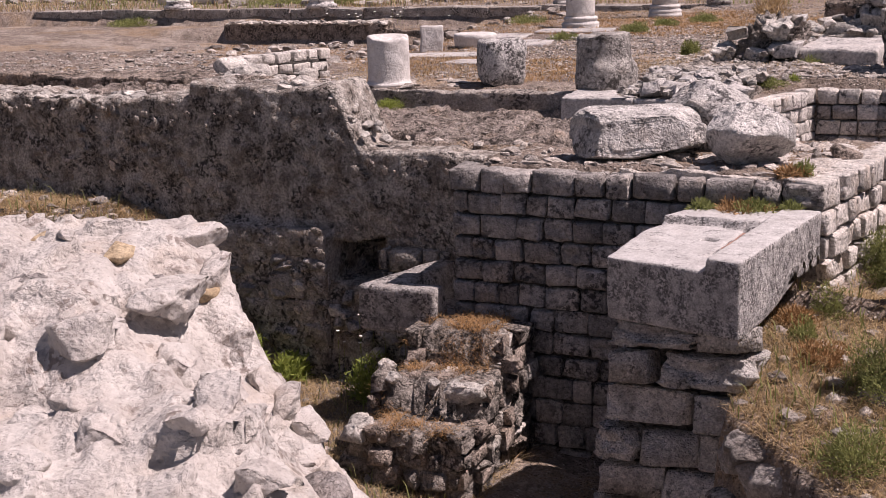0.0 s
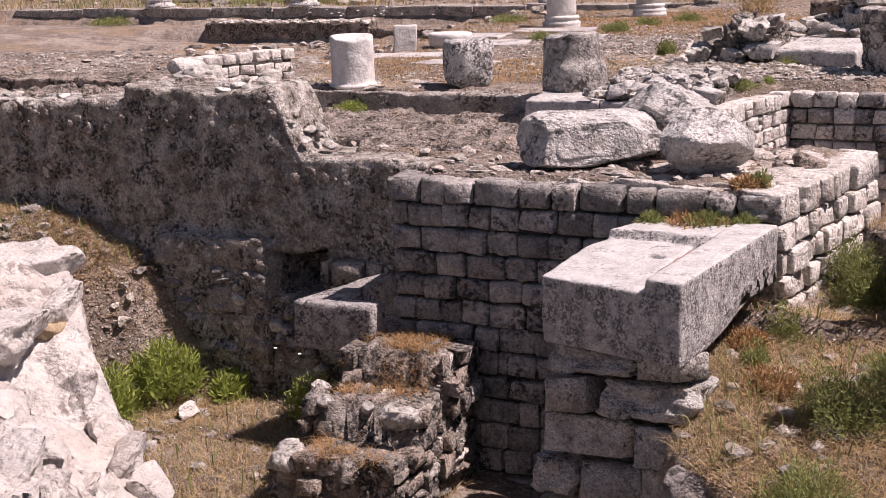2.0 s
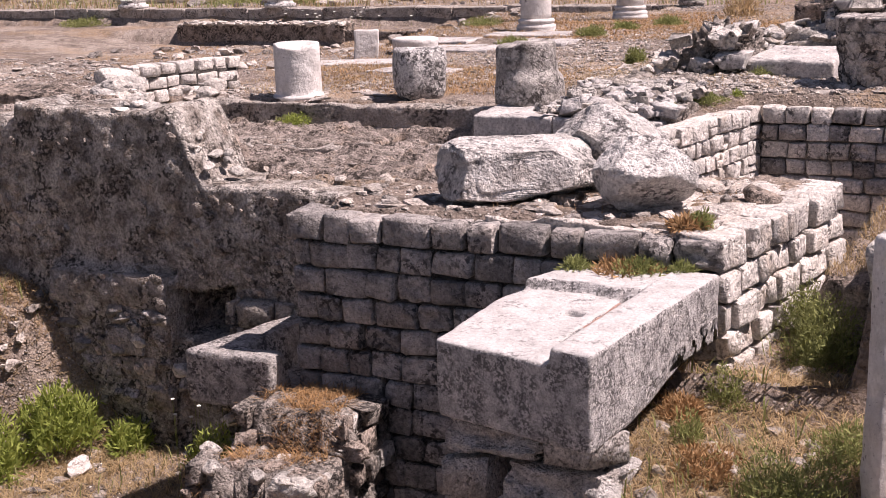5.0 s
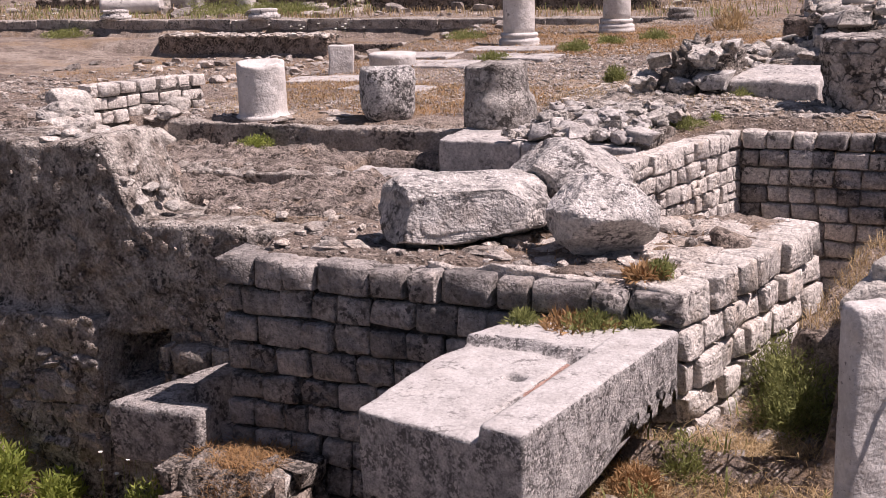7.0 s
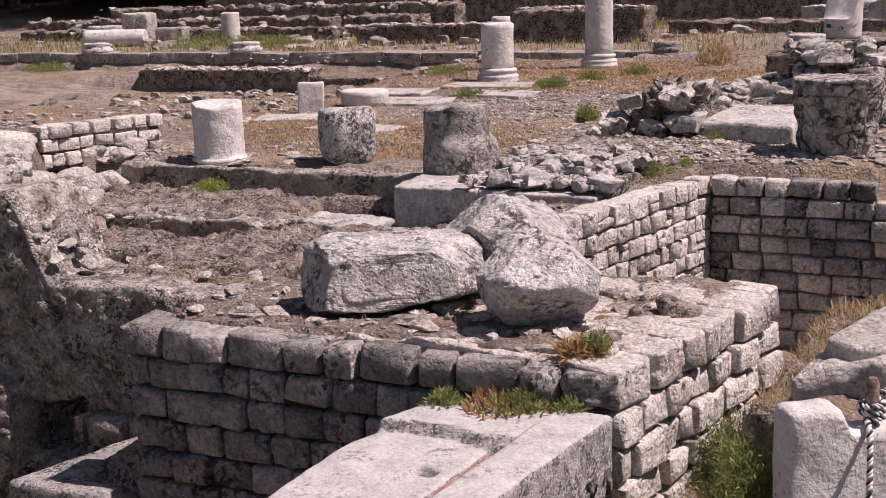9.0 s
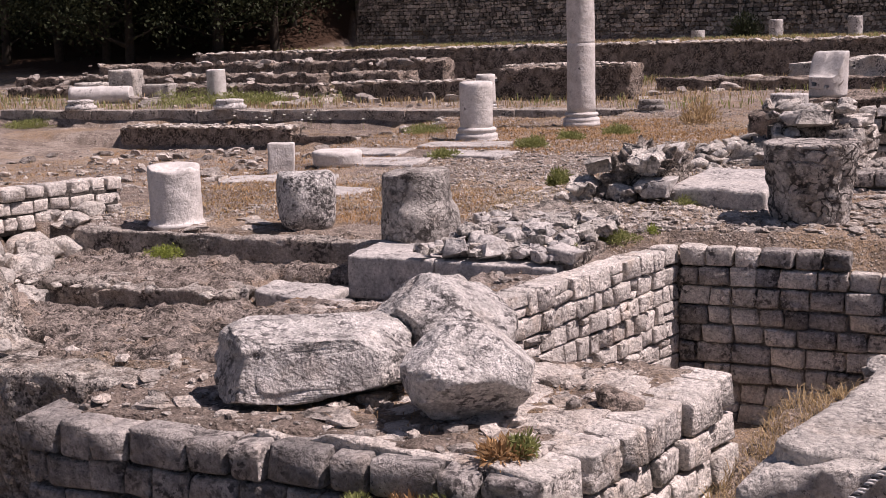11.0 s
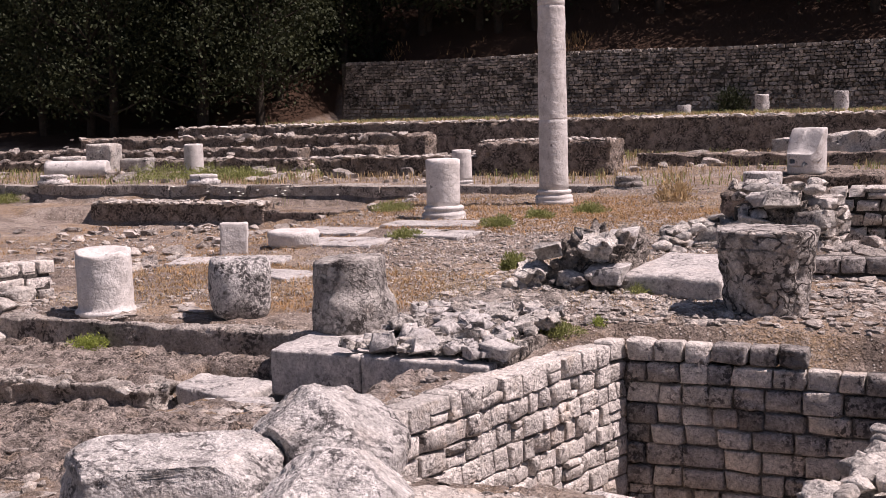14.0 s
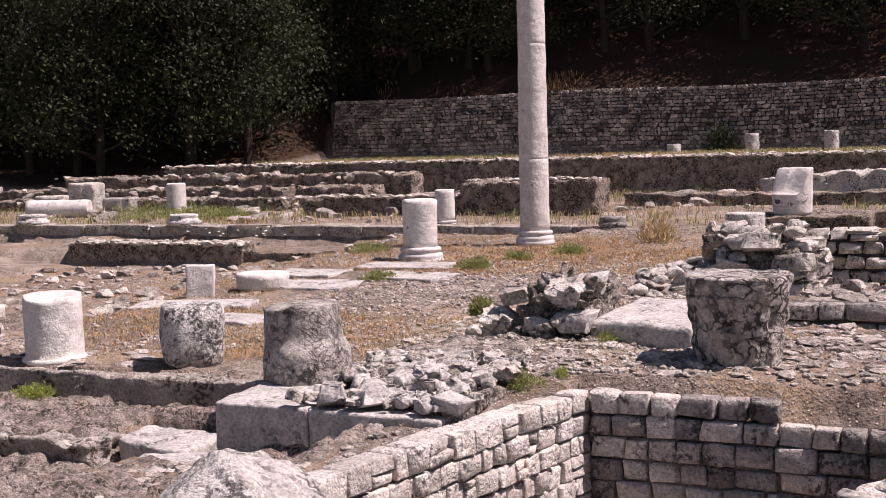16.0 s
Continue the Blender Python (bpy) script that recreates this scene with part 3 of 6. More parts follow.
# platform wall that faces the path, in the tone darkened for its shade
wall_front = wall_core("wall_front", [(0.05, 0.085), (2.58, 0.085), (2.58, 0.24), (0.05, 0.24)], -2.1, 0.1, MORTAR, "weathered grey squared limestone wall, its shade put into the stone tone, with open joints", 1)
courses(wall_front, (0, 0), (2.62, 0), 0.145, [0.175], SHADED_STONES, 0.3, 0.17, 0.34, 0.012, 0.02, split=0)
courses(wall_front, (0.0, 0.02), (2.6, 0.02), -0.03, [0.165, 0.17, 0.175, 0.16, 0.17, 0.18, 0.17, 0.17, 0.18, 0.18, 0.19, 0.2], SHADED_STONES, 0.2, 0.15, 0.29, 0.007, 0.012, split=0)
# its return, lit by the sun, in the paler tone of the same stone
wall_return = wall_core("wall_return", [(2.56, 0.1), (2.9, 1.62), (2.75, 1.62), (2.4, 0.2)], -1.1, 0.08, MORTAR, "sunlit return of the platform wall in pale squared limestone", 2)
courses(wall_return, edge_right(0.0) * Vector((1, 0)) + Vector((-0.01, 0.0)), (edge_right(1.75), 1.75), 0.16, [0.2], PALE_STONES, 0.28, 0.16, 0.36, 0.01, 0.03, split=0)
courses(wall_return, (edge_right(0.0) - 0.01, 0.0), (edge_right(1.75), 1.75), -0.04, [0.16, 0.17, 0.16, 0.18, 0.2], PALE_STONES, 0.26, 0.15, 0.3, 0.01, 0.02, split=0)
# wall of the pit that catches the sun, and the shaded one across
wall_side = wall_core("wall_side", [(side(1.5) - 0.06, 1.5), (side(5.7) - 0.06, 5.75), (side(5.7) - 0.2, 5.75), (side(1.5) - 0.2, 1.5)], -1.6, 0.04, MORTAR_PALE, "long sunlit pit wall of pale squared limestone", 3)
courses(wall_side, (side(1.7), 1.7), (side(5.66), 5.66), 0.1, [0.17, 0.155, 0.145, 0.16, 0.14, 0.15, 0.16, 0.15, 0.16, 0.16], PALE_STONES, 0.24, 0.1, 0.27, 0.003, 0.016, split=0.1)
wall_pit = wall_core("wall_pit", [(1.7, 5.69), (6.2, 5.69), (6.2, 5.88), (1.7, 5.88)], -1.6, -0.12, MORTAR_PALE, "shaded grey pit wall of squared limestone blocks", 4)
courses(wall_pit, (1.87, 5.62), (6.1, 5.62), 0.1, [0.17, 0.165, 0.17, 0.155, 0.16, 0.17, 0.16, 0.18, 0.18], SHADED_STONES[:6] + PALE_STONES[:7], 0.24, 0.17, 0.34, 0.006, 0.02, top_at=lambda s: 0.12 if s < 1.45 else -0.06)

# old dark wall on the far side of the deep yard
def dark_wall():
    size = (9.6, 0.62, 2.75)
    u0 = -9.55

    def top(p):
        u = u0 + p[:, 0] + size[0] / 2
        crest = np.where(u < -2.75, 0.5, 0.62)
        crest = crest + (0.13 - crest) * S((u + 1.38) / 0.3) + 0.03 * fbm(np.stack([u * 5, u * 0, u * 0], 1), 3)
        p[:, 2] = p[:, 2] / size[2] * (crest + 2.1) - 2.1
        return p

    def warp(p):
        u, v, z = u0 + p[:, 0] + size[0] / 2, 0.7 + p[:, 1] + size[1] / 2, p[:, 2]
        face = p[:, 1] < -0.25
        c, own = cells(np.stack([u * 7, v * 4, z * 8], 1), 3)
        lump = np.where(face, 0.02 * (own - 0.5) * S((0.5 - c) / 0.1) + 0.022 * fbm(np.stack([u * 3, v * 3, z * 4], 1), 3) + 0.018 * fbm(np.stack([u * 11, v * 9, z * 11], 1), 4), 0)
        v = v - lump
        foot = face * S((-0.55 - z + 0.03 * fbm(np.stack([u * 6, u * 0, u * 0], 1), 2)) / 0.03) * (1 - S((u + 1.45) / 0.05)) * S((u + 2.5) / 0.1)
        v = v - 0.1 * foot
        hole = face * S((u + 1.4) / 0.03) * (1 - S((u + 0.94) / 0.03)) * S((z + 1.02) / 0.03) * (1 - S((z + 0.67 + 0.05 * np.sin(u * 9)) / 0.03))
        v = v + 0.5 * hole
        return to_world(u, v, z)
    me = hewn("wall_dark", size, DARK_WALL, 0.05, 0.034, 0.004, 9, 5, top, warp)
    return tagged(new("wall_dark", me), "old dark rubble wall with crumbling blackened plaster and a drain hole", "wall", kind="structure")


wall_dark = dark_wall()

ROCKS = [rock_mesh("stone", 100 + i, LIME, 3, 14, 0.06, True, 0.64) for i in range(10)]
ROCKS_WHITE = [rock_mesh("stone", 300 + i, ROCK_WHITE, 4, 9, 0.07, True, 0.5) for i in range(8)]
ROCKS_TAN = [rock_mesh("stone", 340 + i, ROCK_TAN, 4, 9, 0.05, True, 0.6) for i in range(3)]
ROCKS_GREY = [rock_mesh("stone", 350 + i, ROCK_GREY, 4, 9, 0.08, True, 0.5) for i in range(3)]
ROCKS_DARK = [rock_mesh("stone", 400 + i, ASHLAR_SHADED, 3, 14, 0.06, True, 0.64) for i in range(6)]


def rock_at(u, v, z, sx, sy, sz, meshes, parent=None, name="stone", turn=None):
    m = Matrix.Translation(W(u, v, z)) @ Euler((radians(rng.uniform(-15, 15)), radians(rng.uniform(-15, 15)), radians(rng.uniform(0, 360) if turn is None else turn))).to_matrix().to_4x4() @ Matrix.Diagonal((sx, sy, sz, 1))
    return part(name, meshes[rng.randrange(len(meshes))], parent, m)


FOOT_STONES = stone_variants(STYLOBATE, 6, 190, 0.07, 0.07, (9, 5, 8), 0.86)
courses(wall_dark, (-2.5, 0.61), (-1.42, 0.61), -0.54, [0.29, 0.1, 0.24, 0.2, 0.2], FOOT_STONES, 0.22, 0.24, 0.55, 0.02, 0.04, split=0)
courses(wall_dark, (-0.93, 0.62), (-0.3, 0.62), -0.66, [0.2, 0.2, 0.2], FOOT_STONES, 0.2, 0.14, 0.3, 0.02, 0.03, split=0)
for _ in range(46):      # single stones that show in the old wall's foot
    u = rng.uniform(-2.4, -0.1)
    z = rng.uniform(-1.6, -0.75) if u < -1.45 else rng.uniform(-1.6, -1.05)
    rock_at(u, 0.66 if u > -1.5 else 0.6, z, rng.uniform(0.05, 0.11), 0.06, rng.uniform(0.035, 0.07), ROCKS_DARK + ROCKS[:1], wall_dark, turn=TURN_U)

for _ in range(16):      # crumbling core at the old wall's end
    t = rng.random()
    rock_at(-1.45 + 0.45 * t + rng.uniform(-0.05, 0.05), rng.uniform(0.72, 1.15), 0.6 - 0.42 * t + rng.uniform(-0.05, 0.0), rng.uniform(0.03, 0.07), rng.uniform(0.03, 0.07), rng.uniform(0.02, 0.04), ROCKS, wall_dark)
for _ in range(90):      # stones along its crest
    u = rng.uniform(-8.5, -1.5)
    rock_at(u, rng.uniform(0.74, 1.2), (0.48 if u < -2.75 else 0.6), rng.uniform(0.04, 0.12), rng.uniform(0.04, 0.1), rng.uniform(0.02, 0.05), ROCKS, wall_dark)

# ---- the large hewn block and its pier ----
def big_block():
    size = (0.86, 1.24, 0.455)

    def top(p):
        s, t = p[:, 0] / size[0] + 0.5, p[:, 1] / size[1] + 0.5
        up = S((p[:, 2] - size[2] * 0.8) / (size[2] * 0.12))
        rim_r = S((s - 0.74) / 0.025) * S((1.02 - t) / 0.02)
        rim_b = S((t - 0.72 - 0.03 * np.sin(s * 5)) / 0.02)
        low = 0.075 * (1 - rim_r) * (1 - rim_b) + 0.02 * rim_b * (1 - rim_r)
        slot = np.exp(-(((s - 0.5) / 0.045) ** 4 + ((t - 0.5) / 0.022) ** 4)) * up
        groove = S((s - 0.62) / 0.02) * (1 - S((s - 0.735) / 0.02)) * S((t - 0.2) / 0.02) * (1 - S((t - 0.74) / 0.02)) * up
        p[:, 2] *= 1 - low / size[2]
        p[:, 2] -= 0.1 * slot + 0.03 * groove
        bite = S((0.28 - s) / 0.28) * S((t - 0.5) / 0.5)
        p[:, 0] += 0.13 * bite
        under = p[:, 2] < 0.1
        p[:, 2] += under * 0.13 * S((t - 0.25) / 0.6)
        return p
    plan = quad_warp((1.56, -1.31), (2.37, -1.52), (2.62, -0.06), (1.62, -0.06), size, -0.46)
    me = hewn("hewn_block", size, BLOCK, 0.022, 0.012, 0.0035, 8, 11, top, plan)
    me.materials.append(BLOCK_TOP)
    for face in me.polygons:      # the dressed upper faces are clean, the sides are grey with lichen
        if face.normal.z > 0.6 and face.center.z > -0.25:
            face.material_index = 1
    ob = new("hewn_block", me)
    bar = hewn("clamp", (0.085, 0.44, 0.02), RUST, 0.006, 0.02, 0.004, 20, 12)
    part("clamp", bar, ob, Matrix.Translation(W(2.165, -0.68, -0.112)) @ pose(0, 0, 0, 0, 0, TURN_U - 15), "rust-stained remains of an iron clamp")
    return tagged(ob, "massive grey marble block with a recessed bed cut in its top", "stone block")


big_block()
wall_pier = wall_core("wall_pier", [(1.62, -1.12), (2.3, -1.3), (2.35, 0.0), (1.9, 0.0)], -2.2, -0.5, MORTAR, "rough pier of large grey stones under the hewn block", 6)
PIER_U, PIER_V, PIER_TURN = 1.524, -1.268, math.degrees(math.atan2(-0.232, 0.973))
for z1, z0, spans in [(-0.47, -0.64, ((0.04, 0.58), (0.6, 0.88))), (-0.655, -0.88, ((0.03, 0.32), (0.35, 0.9))), (-0.9, -1.135, ((-0.01, 0.57), (0.59, 0.9))), (-1.15, -1.375, ((-0.07, 0.21), (0.23, 0.6), (0.62, 0.92))), (-1.39, -1.61, ((-0.08, 0.4), (0.42, 0.93))), (-1.625, -1.88, ((-0.1, 0.25), (0.27, 0.62), (0.64, 0.95))), (-1.89, -2.12, ((-0.1, 0.5), (0.52, 0.95)))]:
    for s0, s1 in spans:      # the courses of the pier, from the top down
        mid, back = (s0 + s1) / 2, 0.17 + rng.uniform(-0.035, 0.035)
        m = Matrix.Translation(W(PIER_U + 0.973 * mid + 0.232 * back, PIER_V - 0.232 * mid + 0.973 * back, (z0 + z1) / 2 + 0.085 * (mid - 0.3))) @ pose(0, 0, 0, rng.uniform(-14, -6), rng.uniform(-7, -3), TURN_U + PIER_TURN + rng.uniform(-4, 4)) @ Matrix.Diagonal((s1 - s0 - 0.015, 0.36, z1 - z0 - 0.012, 1))
        part("stone", PIER_STONES[rng.randrange(8)], wall_pier, m)
for i in range(70):      # tumbled stones that hold the grass slope
    t = rng.random()
    v = -1.5 - 1.1 * t
    k = rng.uniform(0.08, 0.17)
    u = 2.5 + (-1.6 - v) * 1.0 + rng.uniform(-0.16, 0.05)
    tagged(rock_at(u, v, -0.92 - 0.3 * t - rng.random() ** 1.3 * 0.9, k * 1.3, k, k * 0.8, ROCKS_DARK, None, "fallen_stone"), "rough grey stone tumbled below the grass slope", "stone", "tumbled stones")

# ---- stone trough and broken stair ----
def trough():
    size = (0.62, 0.9, 0.36)

    def top(p):
        s, t = p[:, 0] / size[0] + 0.5, p[:, 1] / size[1] + 0.5
        p[:, 2] *= 1 - 0.26 / size[2] * S((s - 0.42 - 0.1 * (1 - t)) / 0.05) * S((t - 0.2) / 0.04)
        return p
    me = hewn("stone_trough", size, TROUGH, 0.03, 0.035, 0.006, 9, 21, top, quad_warp((-0.71, -0.2), (-0.08, -0.2), (0.0, 0.68), (-0.42, 0.68), size, -1.1))
    return tagged(new("stone_trough", me), "weathered grey stone trough set against the wall corner", "trough")


trough()


def rubble_mass(name, corners, z0, profile, mat, seed, cell=0.035, amp=0.03, label="", category="wall"):
    """A mass of mortared rubble: lumpy on every side; profile(s, t) is its top."""
    size = (max(0.2, math.dist(corners[0], corners[1])), max(0.2, math.dist(corners[0], corners[3])), 1.0)

    def top(p):
        s, t = p[:, 0] / size[0] + 0.5, p[:, 1] / size[1] + 0.5
        p[:, 2] = p[:, 2] * (profile(s, t) - z0)
        return p

    def warp(p):
        q = quad_warp(*corners, size, z0)(p)
        c, own = cells(q * 7.5, seed)
        mid = q.mean(axis=0)
        out = q - mid
        out[:, 2] = np.maximum(out[:, 2], 0)
        out /= np.maximum(np.linalg.norm(out, axis=1, keepdims=True), 1e-6)
        return q + out * (amp * 2.2 * (0.5 - np.minimum(c, 0.8)) * (0.4 + own))[:, None]
    me = hewn(name, size, mat, 0.05, cell, amp * 0.5, 7, seed, top, warp)
    return tagged(new(name, me), label, category)


stair = rubble_mass("broken_stair", [(-0.42, -1.12), (0.52, -1.12), (0.6, 0.02), (-0.1, 0.02)], -2.0, lambda s, t: np.where(t > 0.62, -0.97, np.where(t > 0.28, -1.2, -1.45)) - 0.22 * S((0.3 - s) / 0.3), RUBBLE_DARK, 31, 0.03, 0.05, "broken rubble stair with straw-covered steps in the deep yard", "stair")
STAIR_STONES = stone_variants(RUBBLE_DARK, 5, 90, 0.1, 0.15, (6, 5, 5), 0.7) + stone_variants(WALL_END, 5, 95, 0.1, 0.15, (6, 5, 5), 0.7) + stone_variants(LIME, 2, 120, 0.1, 0.15, (6, 5, 5), 0.7)
for (v0, u0, u1, zt, rows) in ((-1.14, -0.36, 0.54, -1.42, 3), (-0.82, -0.3, 0.56, -1.18, 2), (-0.44, -0.18, 0.58, -0.95, 2)):
    courses(stair, (u0, v0), (u1, v0), zt, [0.15, 0.13, 0.15][:rows], STAIR_STONES, 0.24, 0.08, 0.3, 0.008, 0.09, split=0.2)
for (v0, v1, u0, zt, rows) in ((-1.14, -0.8, 0.53, -1.42, 3), (-0.82, -0.4, 0.56, -1.18, 5), (-0.44, 0.0, 0.6, -0.95, 6)):
    courses(stair, (u0, v0), (u0 + 0.03, v1), zt, [0.14] * rows, STAIR_STONES, 0.22, 0.08, 0.28, 0.008, 0.06, split=0.2)
for i in range(14):
    v = rng.uniform(-1.1, -0.1)
    zt = -0.97 if v > -0.42 else (-1.2 if v > -0.8 else -1.45)
    rock_at(rng.uniform(-0.35, 0.5), v, zt - 0.02, rng.uniform(0.05, 0.1), rng.uniform(0.05, 0.08), rng.uniform(0.03, 0.05), ROCKS, stair)

# ---- white rubble core beside the path ----
def mound():
    xs, ys = np.arange(-3.4, 0.5, 0.021), np.arange(2.0, 5.4, 0.021)
    X, Y = np.meshgrid(xs, ys, indexing="ij")
    x, y = X.ravel(), Y.ravel()
    # its right edge, by distance ahead
    edge = np.interp(y, [1.6, 2.6, 3.2, 3.55, 3.75, 4.1, 4.4, 4.86, 5.3], [0.3, 0.25, 0.1, -0.1, -0.37, -0.62, -0.78, -1.02, -1.15])
    rim = np.interp(y, [1.6, 2.6, 3.2, 3.55, 3.75, 4.1, 4.35, 4.6, 4.86, 5.3], [-0.35, -0.3, -0.22, -0.15, -0.0, 0.16, 0.38, 0.55, 0.62, 0.64])
    inner = np.interp(y, [1.6, 2.6, 3.2, 4.0, 4.5, 5.0], [0.05, 0.16, 0.3, 0.53, 0.62, 0.64])
    d = edge - x
    z = rim + (inner - rim) * S(d / 0.75) + 0.03 * S((d - 1) / 2)
    flat = np.stack([x, y, z], 1)
    z = z - 1.9 * S((0.02 - d) / 0.2) - 1.7 * S((y - 5.02) / 0.22)
    p = np.stack([x, y, z], 1)
    c, own, way = cells(flat * np.array([3.4, 3.4, 4.0]), 8, True)
    c2, own2, way2 = cells(flat * np.array([9.0, 9.0, 10.0]) + 4, 2, True)
    ang, ang2 = own * 37, own2 * 41
    tilt = np.cos(ang) * way[:, 0] + np.sin(ang) * way[:, 1]
    tilt2 = np.cos(ang2) * way2[:, 0] + np.sin(ang2) * way2[:, 1]
    soft, soft2 = S((0.85 - c) / 0.2), S((0.85 - c2) / 0.25)
    lift = (0.075 * (own - 0.45) + 0.06 * tilt) * soft + (0.03 * (own2 - 0.45) + 0.025 * tilt2) * soft2 * (own > 0.45) + 0.05 * fbm(p * 2.2, 4) + 0.02 * fbm(p * 16, 3) * S((fbm(p * 2.2 + 5, 3) - 0.05) / 0.15)
    lift = lift * (0.2 + 0.8 * S((d - 0.02) / 0.3))
    p[:, 2] += lift
    p[:, 1] -= lift * 0.5
    p[:, 0] += 0.4 * lift + 0.025 * fbm(p * 6 + 9, 3)
    n = len(ys)
    f = [(i * n + j, (i + 1) * n + j, (i + 1) * n + j + 1, i * n + j + 1) for i in range(len(xs) - 1) for j in range(n - 1)]
    ob = tagged(new("rubble_core", mesh_of("rubble_core", p, f, ROCK_WHITE, True)), "sunlit white rubble core of a ruined wall with embedded stones", "ruined wall")
    def embed(xx, yy, a, b, h, meshes, up=0.0, turn=0.0, tip=12):
        k = int(np.argmin((p[:, 0] - xx) ** 2 + (p[:, 1] - yy) ** 2))
        m = Matrix.Translation((xx, yy, float(p[k, 2]) + up - 0.35 * h)) @ pose(0, 0, 0, 10 + rng.uniform(-tip, tip), rng.uniform(-tip, tip), turn + rng.uniform(-25, 25)) @ Matrix.Diagonal((a, b, h, 1))
        part("stone", meshes[rng.randrange(len(meshes))], ob, m)

    # large angular stones that stand out of the core
    for (xx, yy, a, b, h, up) in [(-1.04, 4.2, 0.17, 0.2, 0.08, 0.04), (-0.72, 3.42, 0.1, 0.13, 0.045, 0.02), (-0.62, 3.4, 0.06, 0.09, 0.05, 0.02), (-0.77, 3.2, 0.08, 0.07, 0.045, 0.02), (-1.05, 3.3, 0.1, 0.1, 0.05, 0.02), (-1.24, 3.15, 0.1, 0.09, 0.06, 0.03), (-1.33, 3.5, 0.08, 0.08, 0.05, 0.02), (-1.2, 3.75, 0.12, 0.13, 0.08, 0.03), (-0.95, 3.9, 0.12, 0.14, 0.07, 0.02), (-0.78, 3.75, 0.1, 0.12, 0.06, 0.02), (-1.55, 3.9, 0.13, 0.12, 0.06, 0.01), (-0.55, 3.1, 0.1, 0.1, 0.06, 0.01)]:
        embed(xx, yy, a, b, h, ROCKS_WHITE, up)
    # stones of its broken right edge
    for (xx, yy, a, h) in [(-0.93, 4.52, 0.08, 0.09), (-0.80, 4.25, 0.09, 0.08), (-0.68, 4.12, 0.1, 0.08), (-0.52, 3.9, 0.08, 0.07), (-0.6, 4.0, 0.07, 0.06), (-1.05, 4.75, 0.12, 0.08), (-0.42, 3.7, 0.09, 0.08)]:
        embed(xx, yy, a, 0.12, h, ROCKS_WHITE, 0.02)
    for (xx, yy, a, b, h) in [(-1.6, 4.69, 0.085, 0.09, 0.035), (-1.27, 4.48, 0.06, 0.08, 0.035), (-0.98, 4.44, 0.09, 0.07, 0.06)]:
        embed(xx, yy, a, b, h, ROCKS_TAN, 0.012)
    embed(-1.53, 4.2, 0.11, 0.07, 0.03, ROCKS_GREY, 0.02)
    embed(-0.44, 3.46, 0.11, 0.1, 0.08, ROCKS_GREY, 0.0)
    embed(-1.12, 4.42, 0.1, 0.07, 0.03, ROCKS_GREY, 0.0)
    for i in range(22):
        yy = rng.uniform(2.9, 4.6)
        xx = float(np.interp(yy, [2.9, 3.55, 4.6], [0.1, -0.2, -1.0])) - rng.uniform(0.1, 1.4)
        q = rng.uniform(0.02, 0.055)
        embed(xx, yy, q * 1.4, q, q * 0.7, ROCKS_WHITE, 0.0, rng.uniform(0, 360), 25)
    return ob


mound()

# ---- boulders on the platform ----
def boulder(seed, at, size, turn, planes, label, square=0.6, rough=0.012):
    """A boulder: a squarish lump cut by planes (normal, distance), with ledges and a worn skin."""
    p, f = ICO[6]
    p = np.sign(p) * np.abs(p) ** square
    p = p / np.abs(p).max(axis=0)
    p = lumpy(p, 0.06, 1.6, seed, 3)
    r = np.random.default_rng(seed)
    more = [(r.normal(size=3), r.uniform(0.98, 1.2)) for _ in range(14)]
    for n, d in planes + more:
        n = np.array(n, float)
        n /= np.linalg.norm(n)
        p = p - np.maximum(p @ n - d, 0)[:, None] * n
    c, own, way = cells(p * 2.4, seed, True)
    p = p * (1 + 0.07 * (own - 0.5) * S((0.62 - c) / 0.1))[:, None]
    p = p * np.array(size) / 2
    p = lumpy(p, rough, 7, seed, 6)
    ridge = np.abs(fbm(p * 9 + seed, 4))
    p = p * (1 - 0.03 * np.exp(-(ridge / 0.05) ** 2))[:, None]
    p[:, 2] -= p[:, 2].min()
    ob = new("boulder", mesh_of("boulder", p, f, BOULDER, True))
    ob.matrix_basis = Matrix.Translation(at) @ pose(0, 0, 0, 0, 0, turn)
    return tagged(ob, label, "boulder", "boulders on the platform")


boulder(3, (1.4, 8.86, 0.135), (0.95, 0.58, 0.37), 2, [((0.05, -0.12, 1), 0.82), ((0.75, -0.3, 0.55), 0.98), ((0, -1, 0.1), 0.8), ((0.55, -0.5, -1), 0.98), ((-1, -0.35, 0.12), 0.93), ((-0.2, -0.8, 0.7), 1.02), ((0.9, -0.7, 0.1), 1.02)], "long grey limestone boulder with a flat top, on the platform", 0.4)
boulder(5, (2.0, 9.2, 0.1), (0.8, 0.62, 0.55), -8, [((0.75, -0.1, 0.8), 0.7), ((-0.8, -0.1, 0.7), 0.72), ((0.1, -0.7, 0.75), 0.8), ((-0.7, -0.75, -0.1), 0.72), ((-0.1, 0.3, 1), 0.95)], "grey limestone boulder with a rounded peak, behind two others", 0.75, 0.02)
boulder(9, (2.13, 8.47, 0.14), (0.62, 0.5, 0.43), 4, [((0.8, 0, 0.7), 0.84), ((-0.75, 0, 0.65), 0.82), ((0.05, -0.75, 0.75), 0.8), ((0.08, -0.75, -0.62), 0.74), ((-1, -0.2, -0.2), 0.9)], "smooth rounded grey limestone boulder with a broken underside, on the platform", 0.85, 0.008)

